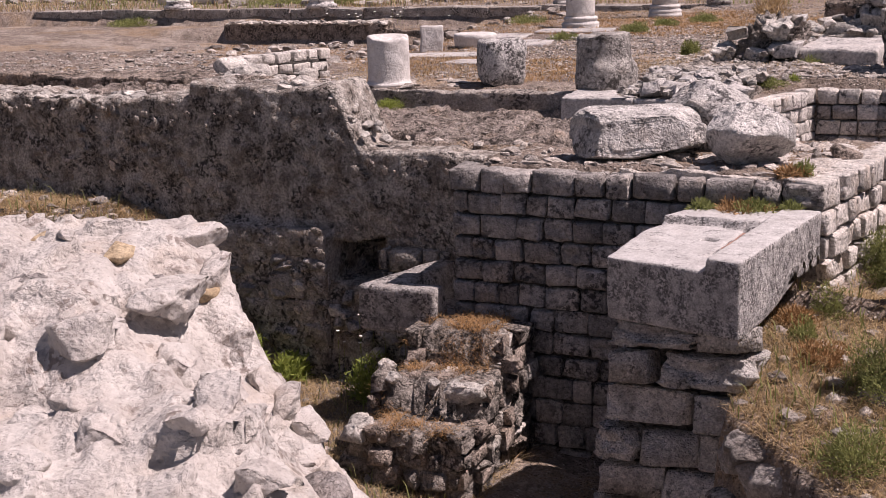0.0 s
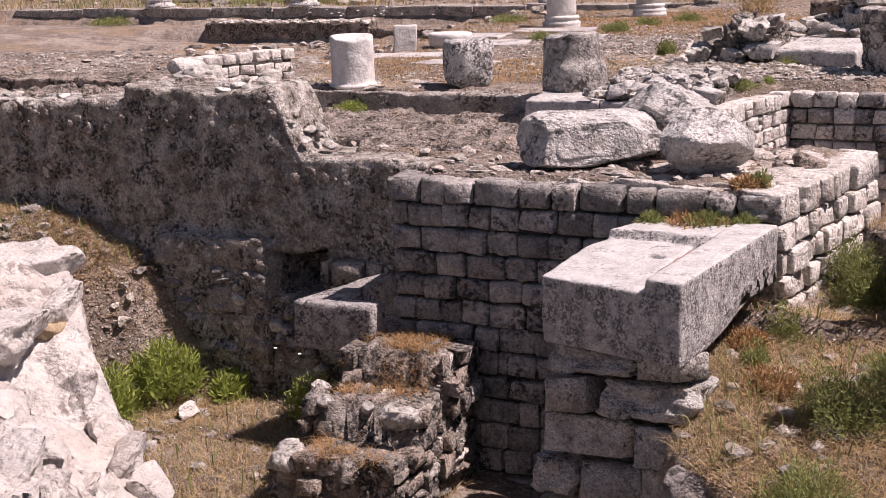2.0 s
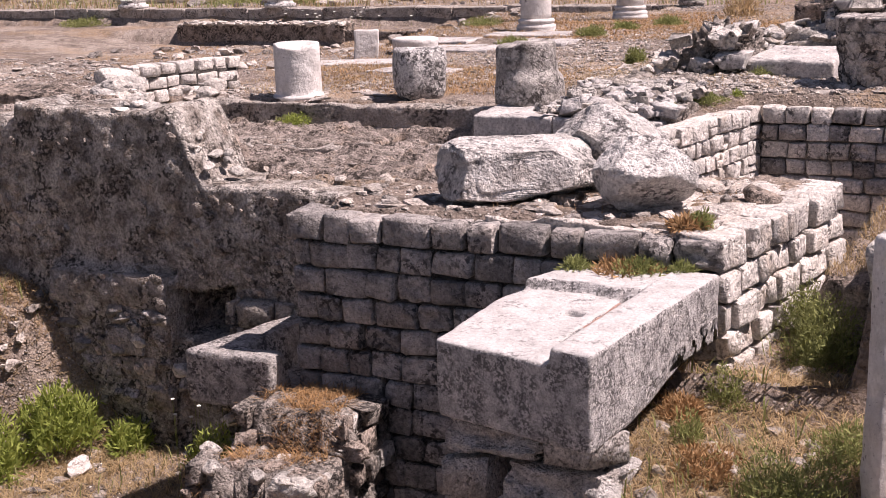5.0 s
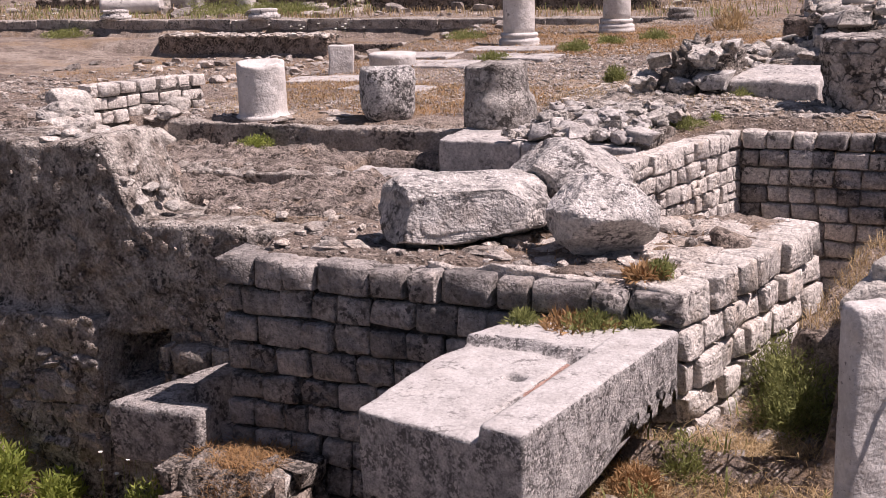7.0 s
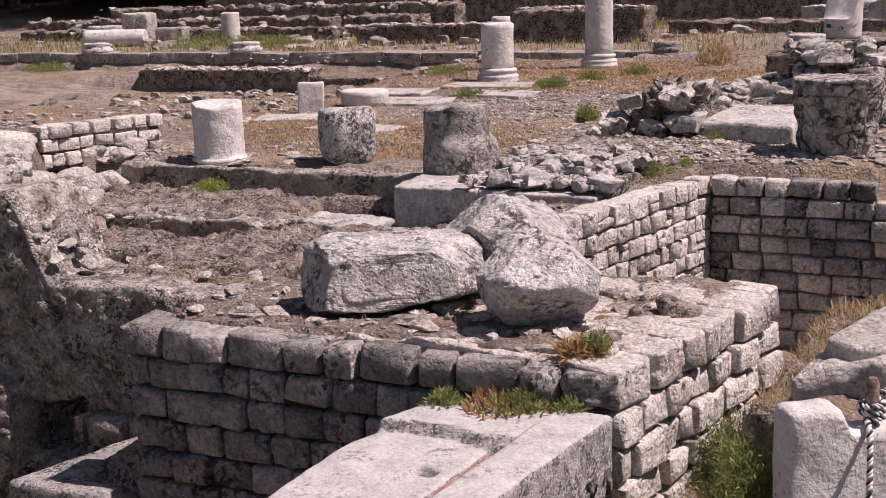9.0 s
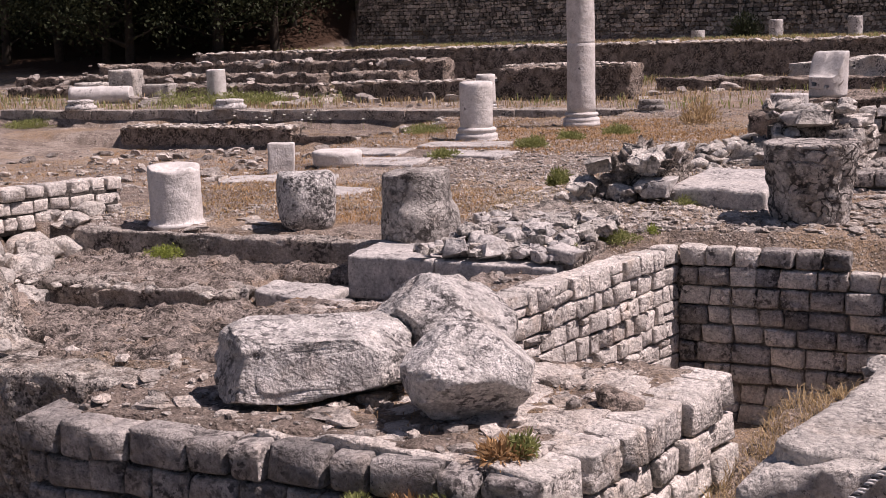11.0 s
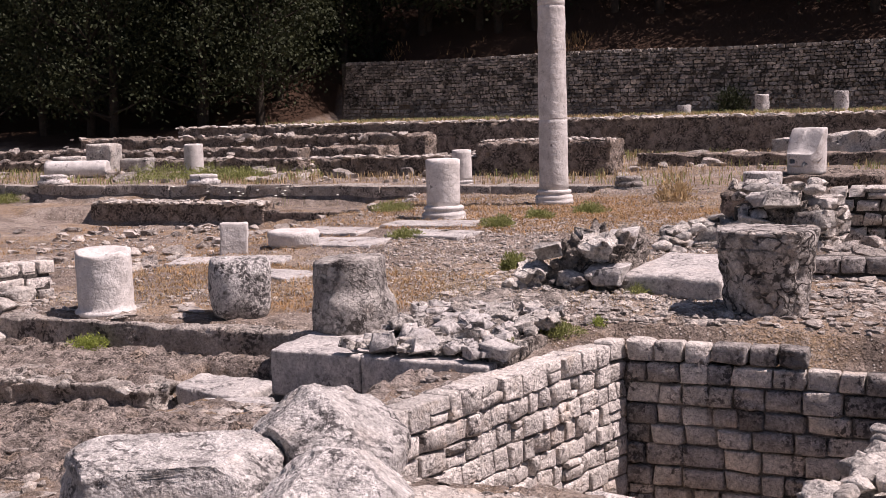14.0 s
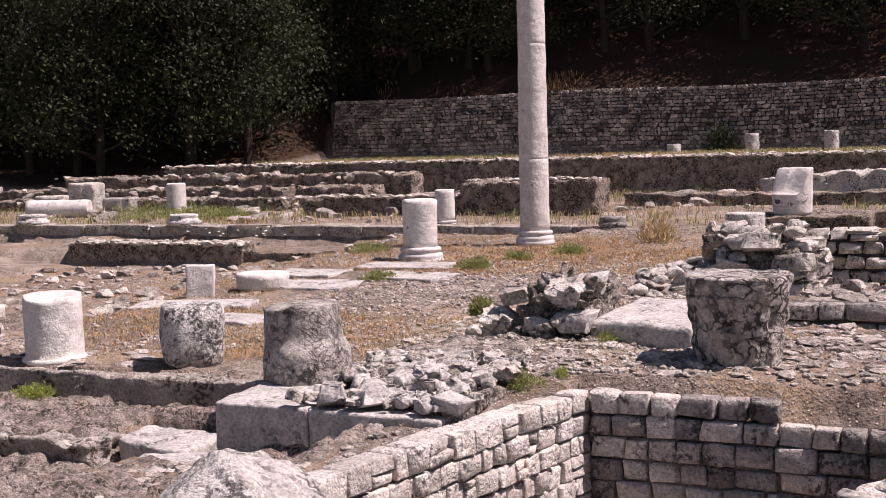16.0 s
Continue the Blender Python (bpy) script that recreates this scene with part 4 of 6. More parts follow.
# ---- drums, plinth and capital ----
def drum(name, at, me, label, group="column drums"):
    ob = new(name, me)
    ob.matrix_basis = Matrix.Translation(at)
    return tagged(ob, label, "column drum", group)


def worn(p):
    p[:, 0] *= 1 + 0.05 * np.sin(p[:, 2] * 9)
    return p


drum("column_drum", Vector((-0.74, 15.62, 0.0)), revolve("column_drum", [(0.3, 0), (0.305, 0.03), (0.285, 0.05)] + [(0.272 - 0.004 * i / 10, 0.06 + 0.56 * i / 10) for i in range(11)] + [(0.255, 0.635)], MARBLE, 44, 0.006, 7, 1, 0.06), "smooth white marble column drum with a broken top on the stylobate")


def squared(p):
    a = np.arctan2(p[:, 1], p[:, 0])
    k = 1 + 0.07 * np.cos(4 * (a + 0.5))
    p[:, :2] *= k[:, None]
    return p


drum("column_drum", Vector((0.68, 15.06, 0.01)), revolve("column_drum", [(0.2, 0.0), (0.265, 0.05), (0.29, 0.13), (0.3, 0.3), (0.305, 0.45), (0.295, 0.54), (0.27, 0.565)], DRUM_WORN, 44, 0.022, 5, 4, 0.03, squared), "rough grey-white column drum with a battered surface")
plinth = base("plinth", Matrix.Identity(4), "low plinth of two grey stone blocks under a dark drum", "plinth")
for nm, cs, z1 in (("plinth_block", [(-0.66, 4.52), (0.145, 4.47), (0.2, 5.95), (-0.75, 5.95)], 0), ("plinth_block", [(0.155, 4.465), (1.2, 4.4), (1.3, 5.95), (0.21, 5.95)], 1)):
    size = (abs(cs[1][0] - cs[0][0]), 1.4, 0.36)
    part(nm, hewn(nm, size, PLINTH, 0.02, 0.05, 0.006, 6, 41 + z1, None, quad_warp(*cs, size, -0.27 + 0.004 * z1)), plinth)


def flare(p):
    a = np.arctan2(p[:, 1], p[:, 0])
    low = S((0.36 - p[:, 2]) / 0.12)
    p[:, :2] *= (1 + 0.22 * low * (0.6 + 0.4 * np.cos(a + 0.3)))[:, None]
    p[:, 2] -= 0.03 * (p[:, 0] < -0.1) * (p[:, 2] > 0.5)
    return p


drum("column_drum", Vector((1.8, 13.94, 0.08)), revolve("column_drum", drum_profile(0.315, 0.3, 0.62, 16), DARK_DRUM, 48, 0.012, 7, 6, 0.02, flare), "dark lichen-covered column drum with a cracked flaring foot on the plinth")


def capital():
    prof = [(0.27, 0), (0.3, 0.015), (0.315, 0.1), (0.325, 0.2), (0.335, 0.3), (0.35, 0.42), (0.365, 0.54), (0.375, 0.6), (0.378, 0.66), (0.365, 0.672)]

    def carve(p):
        a = np.arctan2(p[:, 1], p[:, 0])
        r = np.hypot(p[:, 0], p[:, 1])
        h = S((p[:, 2] - 0.3) / 0.3)
        sq = 1 / np.maximum(np.abs(np.cos(a + 0.45)), np.abs(np.sin(a + 0.45)))
        k = 1 + h * (np.minimum(sq, 1.22) - 1) * 0.35
        c, own = cells(np.stack([a * 2.6, p[:, 2] * 9, r * 0], 1), 6)
        leaf = np.where(p[:, 2] < 0.5, 0.035 * (0.5 - np.minimum(c, 0.8)), 0)
        gap = 0.1 * np.exp(-((a + 1.05) / 0.1) ** 2) * (p[:, 2] > 0.28)
        p[:, :2] *= (k + leaf / 0.3 - gap)[:, None]
        return p
    rings = []
    for (r0, z0), (r1, z1) in zip(prof, prof[1:]):
        n = max(1, int((z1 - z0) / 0.02))
        rings += [(r0 + (r1 - r0) * i / n, z0 + (z1 - z0) * i / n) for i in range(n)]
    ob = base("carved_capital", Matrix.Translation((5.17, 13.42, 0.19)) @ Matrix.Diagonal((1.05, 1.05, 1.05, 1)), "battered carved grey marble capital with worn leaf relief", "capital")
    cut = [x for x in rings if x[1] < 0.56]
    part("bell", revolve("bell", cut, CAPITAL, 90, 0.01, 9, 8, 0.0, carve), ob)
    part("abacus", revolve("abacus", [(0.3, 0.5), (0.352, 0.505)] + [x for x in rings if x[1] >= 0.515] + [prof[-1]], CAPITAL, 90, 0.01, 9, 8, 0.025, carve), ob)
    return ob


capital()

# columns with moulded bases
BASE_PROFILE = [(0.37, 0), (0.37, 0.09), (0.35, 0.1), (0.365, 0.13), (0.355, 0.17), (0.32, 0.19), (0.31, 0.215), (0.335, 0.235), (0.33, 0.27), (0.295, 0.29)]


def column(at, h, r0, r1, label, cuts=(), top_chip=0.0, base_z=0.0, k=1.0, plinth_mat=MARBLE):
    ob = base("column", Matrix.Translation(at), label, "column", "columns of the court")
    part("base", revolve("base", [(r * k, z * k) for r, z in BASE_PROFILE], plinth_mat, 44, 0.005, 8, 12), ob)
    b = 0.28 * k
    n = max(8, int(h / 0.12))
    prof = []
    for i in range(n + 1):
        z = b + h * i / n
        r = r0 + (r1 - r0) * i / n
        prof.append((r, z))
        for c in cuts:
            if z <= b + c < z + h / n:
                prof += [(r, b + c - 0.012), (r - 0.014, b + c), (r, b + c + 0.012)]
    part("shaft", revolve("shaft", prof, MARBLE, 44, 0.007, 4, 14, top_chip), ob)
    return ob


column(W(-3.73, 14.95, 0.03), 0.78, 0.28, 0.285, "stump of a white marble column on a moulded base", (), 0.03)
column(Vector((4.68, 26.2, 0.1)), 5.6, 0.272, 0.235, "tall weathered marble column on a moulded base, still standing", (1.3, 3.35), 0.0, 0, 0.95)
column(Vector((3.1, 32.4, 0.0)), 0.72, 0.24, 0.23, "short grey column stump on a moulded base", (), 0.02, 0, 0.8, GREY_MARBLE)

# ---- low walls, ledges and rubble of the court ----
def rubble_wall(u0, u1, v0, v1, z0, z1, mat, seed, label, slope=0.0, cell=0.05, amp=0.035, name="low_wall", wave=0.05):
    ob = rubble_mass(name, [(u0, v0), (u1, v0), (u1, v1), (u0, v1)], z0, lambda s, t: z1 + slope * (s - 0.5) + wave * fbm(np.stack([s * (u1 - u0) * 3, t * 2, t * 0 + seed], 1), 3), mat, seed, cell, amp, label, "low wall")
    return ob


rubble_wall(-4.5, -0.72, 5.62, 6.0, -0.4, 0.0, STYLOBATE, 51, "low mortared stylobate wall under the marble drums", 0, 0.035, 0.028, wave=0.02)
def court_floor():
    """The trodden mortar and rubble floor of the sunken court."""
    a, b = np.arange(-4.4, 1.0, 0.024), np.arange(0.98, 5.6, 0.024)
    A, B = np.meshgrid(a, b, indexing="ij")
    u, v = A.ravel(), B.ravel()
    q = np.stack([u, v, u * 0], 1)
    c, own = cells(q * (5, 6.5, 1) + (0, 0, 0.5), 12)
    c2, own2 = cells(q * (13, 15, 1) + (0, 0, 0.5), 13)
    lump = 0.085 * (own - 0.35) * S((0.55 - c) / 0.12) * (own > 0.35) * (fbm(q * 1.1 + 3, 2) > -0.25) + 0.035 * (own2 - 0.4) * S((0.5 - c2) / 0.12) + 0.035 * fbm(q * 2.4, 4) + 0.012 * fbm(q * 14, 3)
    fade = S((u + 4.4) / 0.15) * S((1.0 - u) / 0.4) * S((v - 0.98) / 0.1) * S((5.6 - v) / 0.1)
    z = land(u, v) - 0.05 + (0.085 + lump) * fade
    n = len(b)
    f = [(i * n + j, (i + 1) * n + j, (i + 1) * n + j + 1, i * n + j + 1) for i in range(len(a) - 1) for j in range(n - 1)]
    return tagged(new("court_floor", mesh_of("court_floor", to_world(u, v, z), f, COURT, True)), "uneven floor of crumbling mortar and set stones", "floor", kind="structure")


court_floor()
court_ledge = rubble_wall(-4.6, -1.8, 4.5, 5.0, -0.8, -0.31, STYLOBATE, 52, "low ruined ledge of brown mortared rubble with white stones on top", 0, 0.035, 0.045)
for i in range(46):
    rock_at(rng.uniform(-4.5, -1.8), 4.5 + rng.random() ** 2 * 0.8, -0.315 + rng.uniform(-0.03, 0.0), rng.uniform(0.04, 0.13), rng.uniform(0.04, 0.09), rng.uniform(0.02, 0.05), ROCKS, court_ledge)
cb = (0.9, 0.5, 0.34)
tagged(new("court_block", hewn("court_block", cb, PLINTH, 0.04, 0.03, 0.016, 6, 59, None, quad_warp((-1.72, 4.72), (-1.0, 4.5), (-0.95, 5.2), (-1.85, 5.25), cb, -0.66))), "weathered grey stone block sunk in the court", "stone block")
rubble_wall(-9.0, -4.1, 2.5, 3.1, 0.1, 0.46, TERRACE, 53, "low ruined wall with a pale crumbling top", 0, 0.06, 0.03)
rubble_wall(-1.75, -1.15, 0.95, 1.55, 0.05, 0.34, WALL_END, 54, "broken sloping end of the old wall", -0.4, 0.025, 0.09, wave=0.12)
ledge_wall = rubble_mass("rubble_ledge", [(3.3, 0.4), (4.7, 0.3), (5.5, 4.4), (4.3, 4.4)], -1.4, lambda s, t: 0.17 + 0.1 * S((s - 0.3) / 0.2) + 0.05 * fbm(np.stack([s * 6, t * 9, s * 0], 1), 3), LIME, 55, 0.05, 0.04, "pale rubble ledge beside the walled pit", "ledge")
for i in range(70):
    t = rng.random()
    s = rng.random()
    u, v = 3.26 + 0.95 * t + 0.5 * s * s, 0.45 + 3.7 * t
    if v < 1.9 and u > 3.2:
        continue
    rock_at(u, v, 0.12 + 0.1 * s, rng.uniform(0.05, 0.16), rng.uniform(0.05, 0.12), rng.uniform(0.03, 0.07), ROCKS, ledge_wall)

rubble_mass("earth_bank", [(3.02, 0.62), (3.44, 0.5), (3.74, 1.75), (3.36, 1.75)], -1.2, lambda s, t: -0.17 + 0.24 * S(t / 0.9) + 0.05 * S((s - 0.4) / 0.4) + 0.03 * fbm(np.stack([s * 6, t * 9, s * 0], 1), 3), WALL_END, 60, 0.03, 0.04, "crumbling bank of dry earth and straw beside the pit", "earth bank")
tan_rock = rock_at(2.64, 1.03, 0.18, 0.12, 0.09, 0.06, [rock_mesh("stone", 345, WALL_END, 4, 9, 0.05, True, 0.6)], None, "brown_stone", TURN_U + 15)
tagged(tan_rock, "rounded brown stone lying on the platform's pale top", "stone")
wb = (0.5, 0.75, 0.5)
tagged(new("fallen_block", hewn("fallen_block", wb, LIME, 0.03, 0.03, 0.012, 5, 58, None, quad_warp((3.4, 0.52), (4.1, 0.42), (4.45, 1.75), (3.76, 1.8), wb, -0.27))), "large pale limestone block on the rubble ledge", "stone block")
rubble_mass("mortar_bed", [(1.2, 0.14), (2.5, 0.12), (2.74, 1.62), (1.9, 1.62)], -0.02, lambda s, t: 0.155 - 0.02 * S((0.25 - s) / 0.25) + 0.03 * fbm(np.stack([s * 6, t * 7, s * 0 + 2], 1), 4), BED, 56, 0.03, 0.012, "pale crumbling mortar bed on the platform", "mortar bed")
# flat stones by the plinth
for (u, v, z, sx, sy, sz, turn) in [(-0.75, 4.05, -0.33, 0.6, 0.42, 0.14, 8), (-0.15, 3.6, -0.2, 0.8, 0.5, 0.12, -10), (0.5, 2.9, -0.04, 0.6, 0.4, 0.1, 5)]:
    ob = new("flat_stone", hewn("flat_stone", (sx, sy, sz), PLINTH, 0.03, 0.05, 0.014, 6, int(u * 100) + 500))
    ob.matrix_basis = Matrix.Translation(W(u, v, z - 0.05)) @ pose(0, 0, 0, 3, -3, TURN_U + turn)
    tagged(ob, "flat grey stone slab lying in the court", "stone slab", "flat stones")

# rubble beside the dark drum
BLOCKY = stone_variants(LIME, 6, 230, 0.1, 0.2, (7, 6, 6), 0.66) + stone_variants(PLINTH, 4, 240, 0.1, 0.2, (7, 6, 6), 0.66)
rubble_mass("rubble_bank", [(0.05, 4.7), (1.25, 4.55), (1.5, 6.9), (0.3, 6.9)], 0.0, lambda s, t: 0.15 + 0.1 * S((t - 0.1) / 0.3) * S((0.9 - s) / 0.3) + 0.03 * fbm(np.stack([s * 8, t * 12, s * 0 + 4], 1), 4), RUBBLE_DARK, 57, 0.03, 0.04, "low bank of mortared rubble beside the dark drum", "rubble bank")
for i in range(190):
    u, v = rng.uniform(0.02, 1.3), rng.uniform(4.5, 6.0)
    if (u + 0.46) ** 2 + (v - 5.5) ** 2 < 0.2:
        continue
    big = rng.random() ** 2.5
    s = 0.025 + 0.075 * big
    z = 0.15 + 0.07 * min(1.0, max(0.0, (v - 4.8) / 0.6))
    tagged(rock_at(u, v, z + s * 0.3, s * rng.uniform(1.8, 2.8), s * 2, s * rng.uniform(1.1, 1.6), BLOCKY, None, "rubble_stone"), "pale angular limestone rubble stone heaped beside the drum", "stone", "rubble stones")

# ruined heap behind the rubble
heap = rubble_mass("ruined_masonry", [(0.42, 7.3), (1.42, 7.2), (1.45, 7.95), (0.5, 8.0)], 0.1, lambda s, t: 0.4 + 0.26 * S((s - 0.3) / 0.2) - 0.16 * S((0.3 - s) / 0.3) + 0.07 * fbm(np.stack([s * 6, t * 5, s * 0], 1), 3), RUBBLE_DARK, 61, 0.025, 0.12, "jagged heap of grey mortared masonry", "ruin")
for (u, v, z, a, b, h, tip) in [(0.55, 7.22, 0.36, 0.3, 0.3, 0.2, 8), (0.7, 7.3, 0.56, 0.3, 0.28, 0.17, -12), (1.2, 7.22, 0.62, 0.34, 0.3, 0.24, 6), (1.3, 7.1, 0.38, 0.42, 0.26, 0.22, -4), (0.95, 7.14, 0.3, 0.3, 0.2, 0.18, 15), (0.4, 7.15, 0.22, 0.3, 0.26, 0.16, -10), (1.0, 7.5, 0.66, 0.3, 0.3, 0.2, 10), (1.34, 7.5, 0.66, 0.3, 0.3, 0.2, -8)]:
    m = Matrix.Translation(W(u, v, z)) @ pose(0, 0, 0, rng.uniform(-12, 12), tip, TURN_U + rng.uniform(-25, 25)) @ Matrix.Diagonal((a * 0.85, b * 0.85, h * 0.85, 1))
    part("stone", BLOCKY[rng.randrange(10)], heap, m)
for i in range(34):
    q = rng.random()
    rock_at(0.3 + q * 1.2, rng.uniform(7.0, 7.4), rng.uniform(0.18, 0.3) + 0.1 * q, rng.uniform(0.03, 0.08), rng.uniform(0.03, 0.07), rng.uniform(0.02, 0.05), ROCKS_DARK + ROCKS, heap)
slab_size = (1.1, 1.5, 0.3)
tagged(new("paving_slab", hewn("paving_slab", slab_size, PLINTH, 0.05, 0.06, 0.015, 3, 63, None, quad_warp((1.42, 7.1), (2.38, 6.8), (2.4, 8.5), (1.5, 8.6), slab_size, 0.11))), "large smooth worn pale stone slab", "stone slab")

# ruined walls behind the capital
low_course = wall_core("wall_low", [(2.9, 8.46), (5.6, 8.46), (5.6, 8.75), (2.9, 8.75)], 0.0, 0.4, MORTAR, "low two-course wall of dark squared stones", 65)
courses(low_course, (2.88, 8.4), (5.6, 8.4), 0.42, [0.17, 0.17], SHADED_STONES, 0.25, 0.2, 0.4)
ruin_back = wall_core("wall_ruined", [(1.7, 11.2), (2.6, 11.2), (2.6, 11.7), (1.7, 11.7)], 0.0, 0.66, MORTAR, "ruined stub of pale coursed masonry with a broken crest", 66)
stub = rubble_mass("ruined_stub", [(1.3, 10.9), (2.72, 10.9), (2.9, 11.8), (1.5, 11.8)], 0.0, lambda s, t: 0.3 + 0.5 * S((s - 0.3) / 0.25) - 0.18 * S((s - 0.8) / 0.1) + 0.1 * fbm(np.stack([s * 7, t * 5, s * 0], 1), 3), RUBBLE_DARK, 68, 0.045, 0.12, "crumbling stub of pale ruined masonry", "ruin")
for i in range(44):
    q = rng.random()
    top_z = 0.3 + 0.5 * float(S((q - 0.3) / 0.25)) - 0.18 * float(S((q - 0.8) / 0.1))
    k = rng.uniform(0.1, 0.24)
    face = rng.random() < 0.6
    rock_at(1.25 + 1.5 * q, 10.9 if face else rng.uniform(11, 11.7), rng.uniform(0.12, top_z) if face else top_z, k * 2.2, k * 1.5, k * 1.0, BLOCKY, stub, turn=TURN_U + rng.uniform(-15, 15))
courses(ruin_back, (2.75, 11.05), (2.95, 11.8), 0.78, [0.15, 0.17, 0.17, 0.16, 0.17], RUIN_STONES, 0.3, 0.2, 0.4, 0.014, 0.08)
ruin_long = wall_core("wall_ruined_long", [(2.75, 12.2), (6.4, 12.2), (6.4, 12.7), (2.75, 12.7)], 0.0, 0.75, MORTAR, "long ruined wall of pale coursed masonry", 67)
courses(ruin_long, (2.7, 12.1), (6.4, 12.1), 0.84, [0.16, 0.17, 0.17, 0.17, 0.17], RUIN_STONES, 0.3, 0.2, 0.42, 0.014, 0.05, top_at=lambda s: 0.8 + 0.12 * math.sin(s * 4))
for i in range(60):
    u, v = rng.uniform(0.95, 3.0), rng.uniform(10.3, 12.0)
    z = 0.15 + (0.6 + 0.15 * rng.random() if 1.7 < u < 2.7 and v > 10.95 else 0.35 * max(0, 1 - abs(u - 1.35)) * rng.random())
    tagged(rock_at(u, v, z + 0.03, rng.uniform(0.08, 0.22), rng.uniform(0.07, 0.15), rng.uniform(0.05, 0.1), ROCKS, None, "rubble_stone"), "pale weathered stone on the ruined masonry", "stone", "stones of the ruined walls")
drum("column_drum", Vector((7.5, 22.3, 0.54)), revolve("column_drum", drum_profile(0.29, 0.29, 0.28), GREY_MARBLE, 40, 0.008, 7, 71, 0.02), "low flat grey column drum on a ruined wall")
rubble_wall(0.8, 2.4, 15.0, 15.9, 0.0, 0.56, TERRACE, 72, "low ruined wall under a flat drum", 0, 0.08, 0.03)


def broken(p):
    p[:, 2] -= 0.45 * S((p[:, 0] * -1.2 - p[:, 1] * 0.9 + 0.12) / 0.5) * (p[:, 2] > 0.3) * (p[:, 2] / 0.8)
    return p


drum("column_drum", Vector((9.6, 27.0, 0.5)), revolve("column_drum", drum_profile(0.36, 0.37, 0.86, 18), MARBLE, 44, 0.008, 5, 73, 0.0, broken), "broken white marble column drum with a sheared top")
rubble_wall(0.4, 2.8, 20.1, 21.3, 0.0, 0.5, TERRACE, 74, "low ruined wall under a broken drum", 0, 0.1, 0.04)
rubble_wall(0.5, 7.0, 22.6, 23.4, 0.0, 0.42, TERRACE, 75, "low ruined wall beyond the columns", 0, 0.12, 0.04)

# left masonry edge
left_edge = wall_core("wall_left_edge", [(-5.3, 5.35), (-4.75, 6.7), (-5.0, 6.8), (-5.6, 5.5)], -0.1, 0.33, MORTAR, "low edge wall of pale squared stones", 76)
courses(left_edge, (-5.25, 5.3), (-4.72, 6.75), 0.42, [0.16, 0.15, 0.16], PALE_STONES, 0.28, 0.16, 0.3, 0.014, 0.03)
for i in range(84):
    s = rng.random()
    u, v = -2.9 - 2.2 * s + rng.uniform(-0.5, 0.25), 2.3 + 4.0 * s + rng.uniform(-0.3, 0.3)
    k = rng.uniform(0.06, 0.22)
    tagged(rock_at(u, v, land_at(u, v) + k * 0.35, k * 1.3, k, k * 0.7, ROCKS, None, "rubble_stone"), "pale rough stone along the broken court edge", "stone", "stones of the court edge")

# ---- the far court ----
kerb = wall_core("wall_stylobate", [(-24, 22.33), (-2.4, 22.33), (-2.4, 22.75), (-24, 22.75)], -0.45, 0.12, STYLOBATE, "long low stylobate kerb of grey stone blocks", 80, 0.4)
courses(kerb, (-24, 22.3), (-2.4, 22.3), 0.15, [0.48], KERB_STONES, 0.6, 0.8, 1.6, 0.004, 0.006, split=0)
rubble_wall(-15.7, -10.7, 20.45, 21.0, -0.95, -0.17, TERRACE, 81, "low ruined wall with a white crumbling top", 0.02, 0.07, 0.025, wave=0.02)
rubble_wall(-10.8, -5.4, 20.5, 21.0, -0.9, -0.34, TERRACE, 82, "low ruined wall of small stones", 0.0, 0.09, 0.04)
rubble_wall(-12.6, -7.6, 26.5, 27.1, 0.0, 0.62, TERRACE, 83, "low earth-brown ruined wall", 0.06, 0.1, 0.04)
rubble_wall(-7.8, -4.1, 26.4, 27.6, 0.0, 1.02, TERRACE, 84, "chunk of earth-brown ruined masonry", 0.02, 0.09, 0.06)
rubble_wall(-4.3, 3.5, 29.8, 30.6, 0.0, 0.5, TERRACE, 85, "low ruined wall with a pale top", 0.0, 0.12, 0.05)
rubble_wall(-0.8, 3.5, 31, 32.5, 0.1, 0.95, LIME, 86, "pale block of ruined masonry", 0.3, 0.12, 0.08)
for (u0, u1, v0, v1, z0, z1, k) in [(-27, -14.5, 28.6, 29.3, 0.0, 0.5, 101), (-29, -16, 31.2, 32.0, 0.0, 0.75, 102), (-27, -12.5, 33.6, 34.5, 0.0, 1.1, 103), (-14.5, -12.2, 29.5, 31, 0.0, 0.8, 104)]:
    rubble_wall(u0, u1, v0, v1, z0, z1, TERRACE, k, "low ruined wall of earth-brown rubble with pale loose stones", 0.0, 0.1, 0.07, wave=0.07)
for (u, v, w, h) in [(-21.5, 28.2, 0.9, 0.95), (-20.3, 28.4, 1.0, 0.45), (-23.5, 29.0, 1.1, 0.5)]:
    ob = new("squared_block", hewn("squared_block", (w, 0.7, h), LIME, 0.06, 0.1, 0.03, 3, int(w * 100)))
    ob.matrix_basis = Matrix.Translation(W(u, v, land_at(u, v))) @ pose(0, 0, 0, 0, 0, TURN_U + 8)
    tagged(ob, "weathered grey squared block among far ruins", "stone block", "far squared blocks")
terrace = rubble_mass("wall_terrace", [(-24.5, 36.35), (9, 36.35), (9, 36.9), (-24.5, 36.9)], 0.05, lambda s, t: 1.42 + 0.08 * fbm(np.stack([s * 40, t, s * 0], 1), 3), TERRACE, 87, 0.16, 0.06, "earth-brown rubble terrace wall with a white crest", "wall")
terrace["kind"] = "structure"


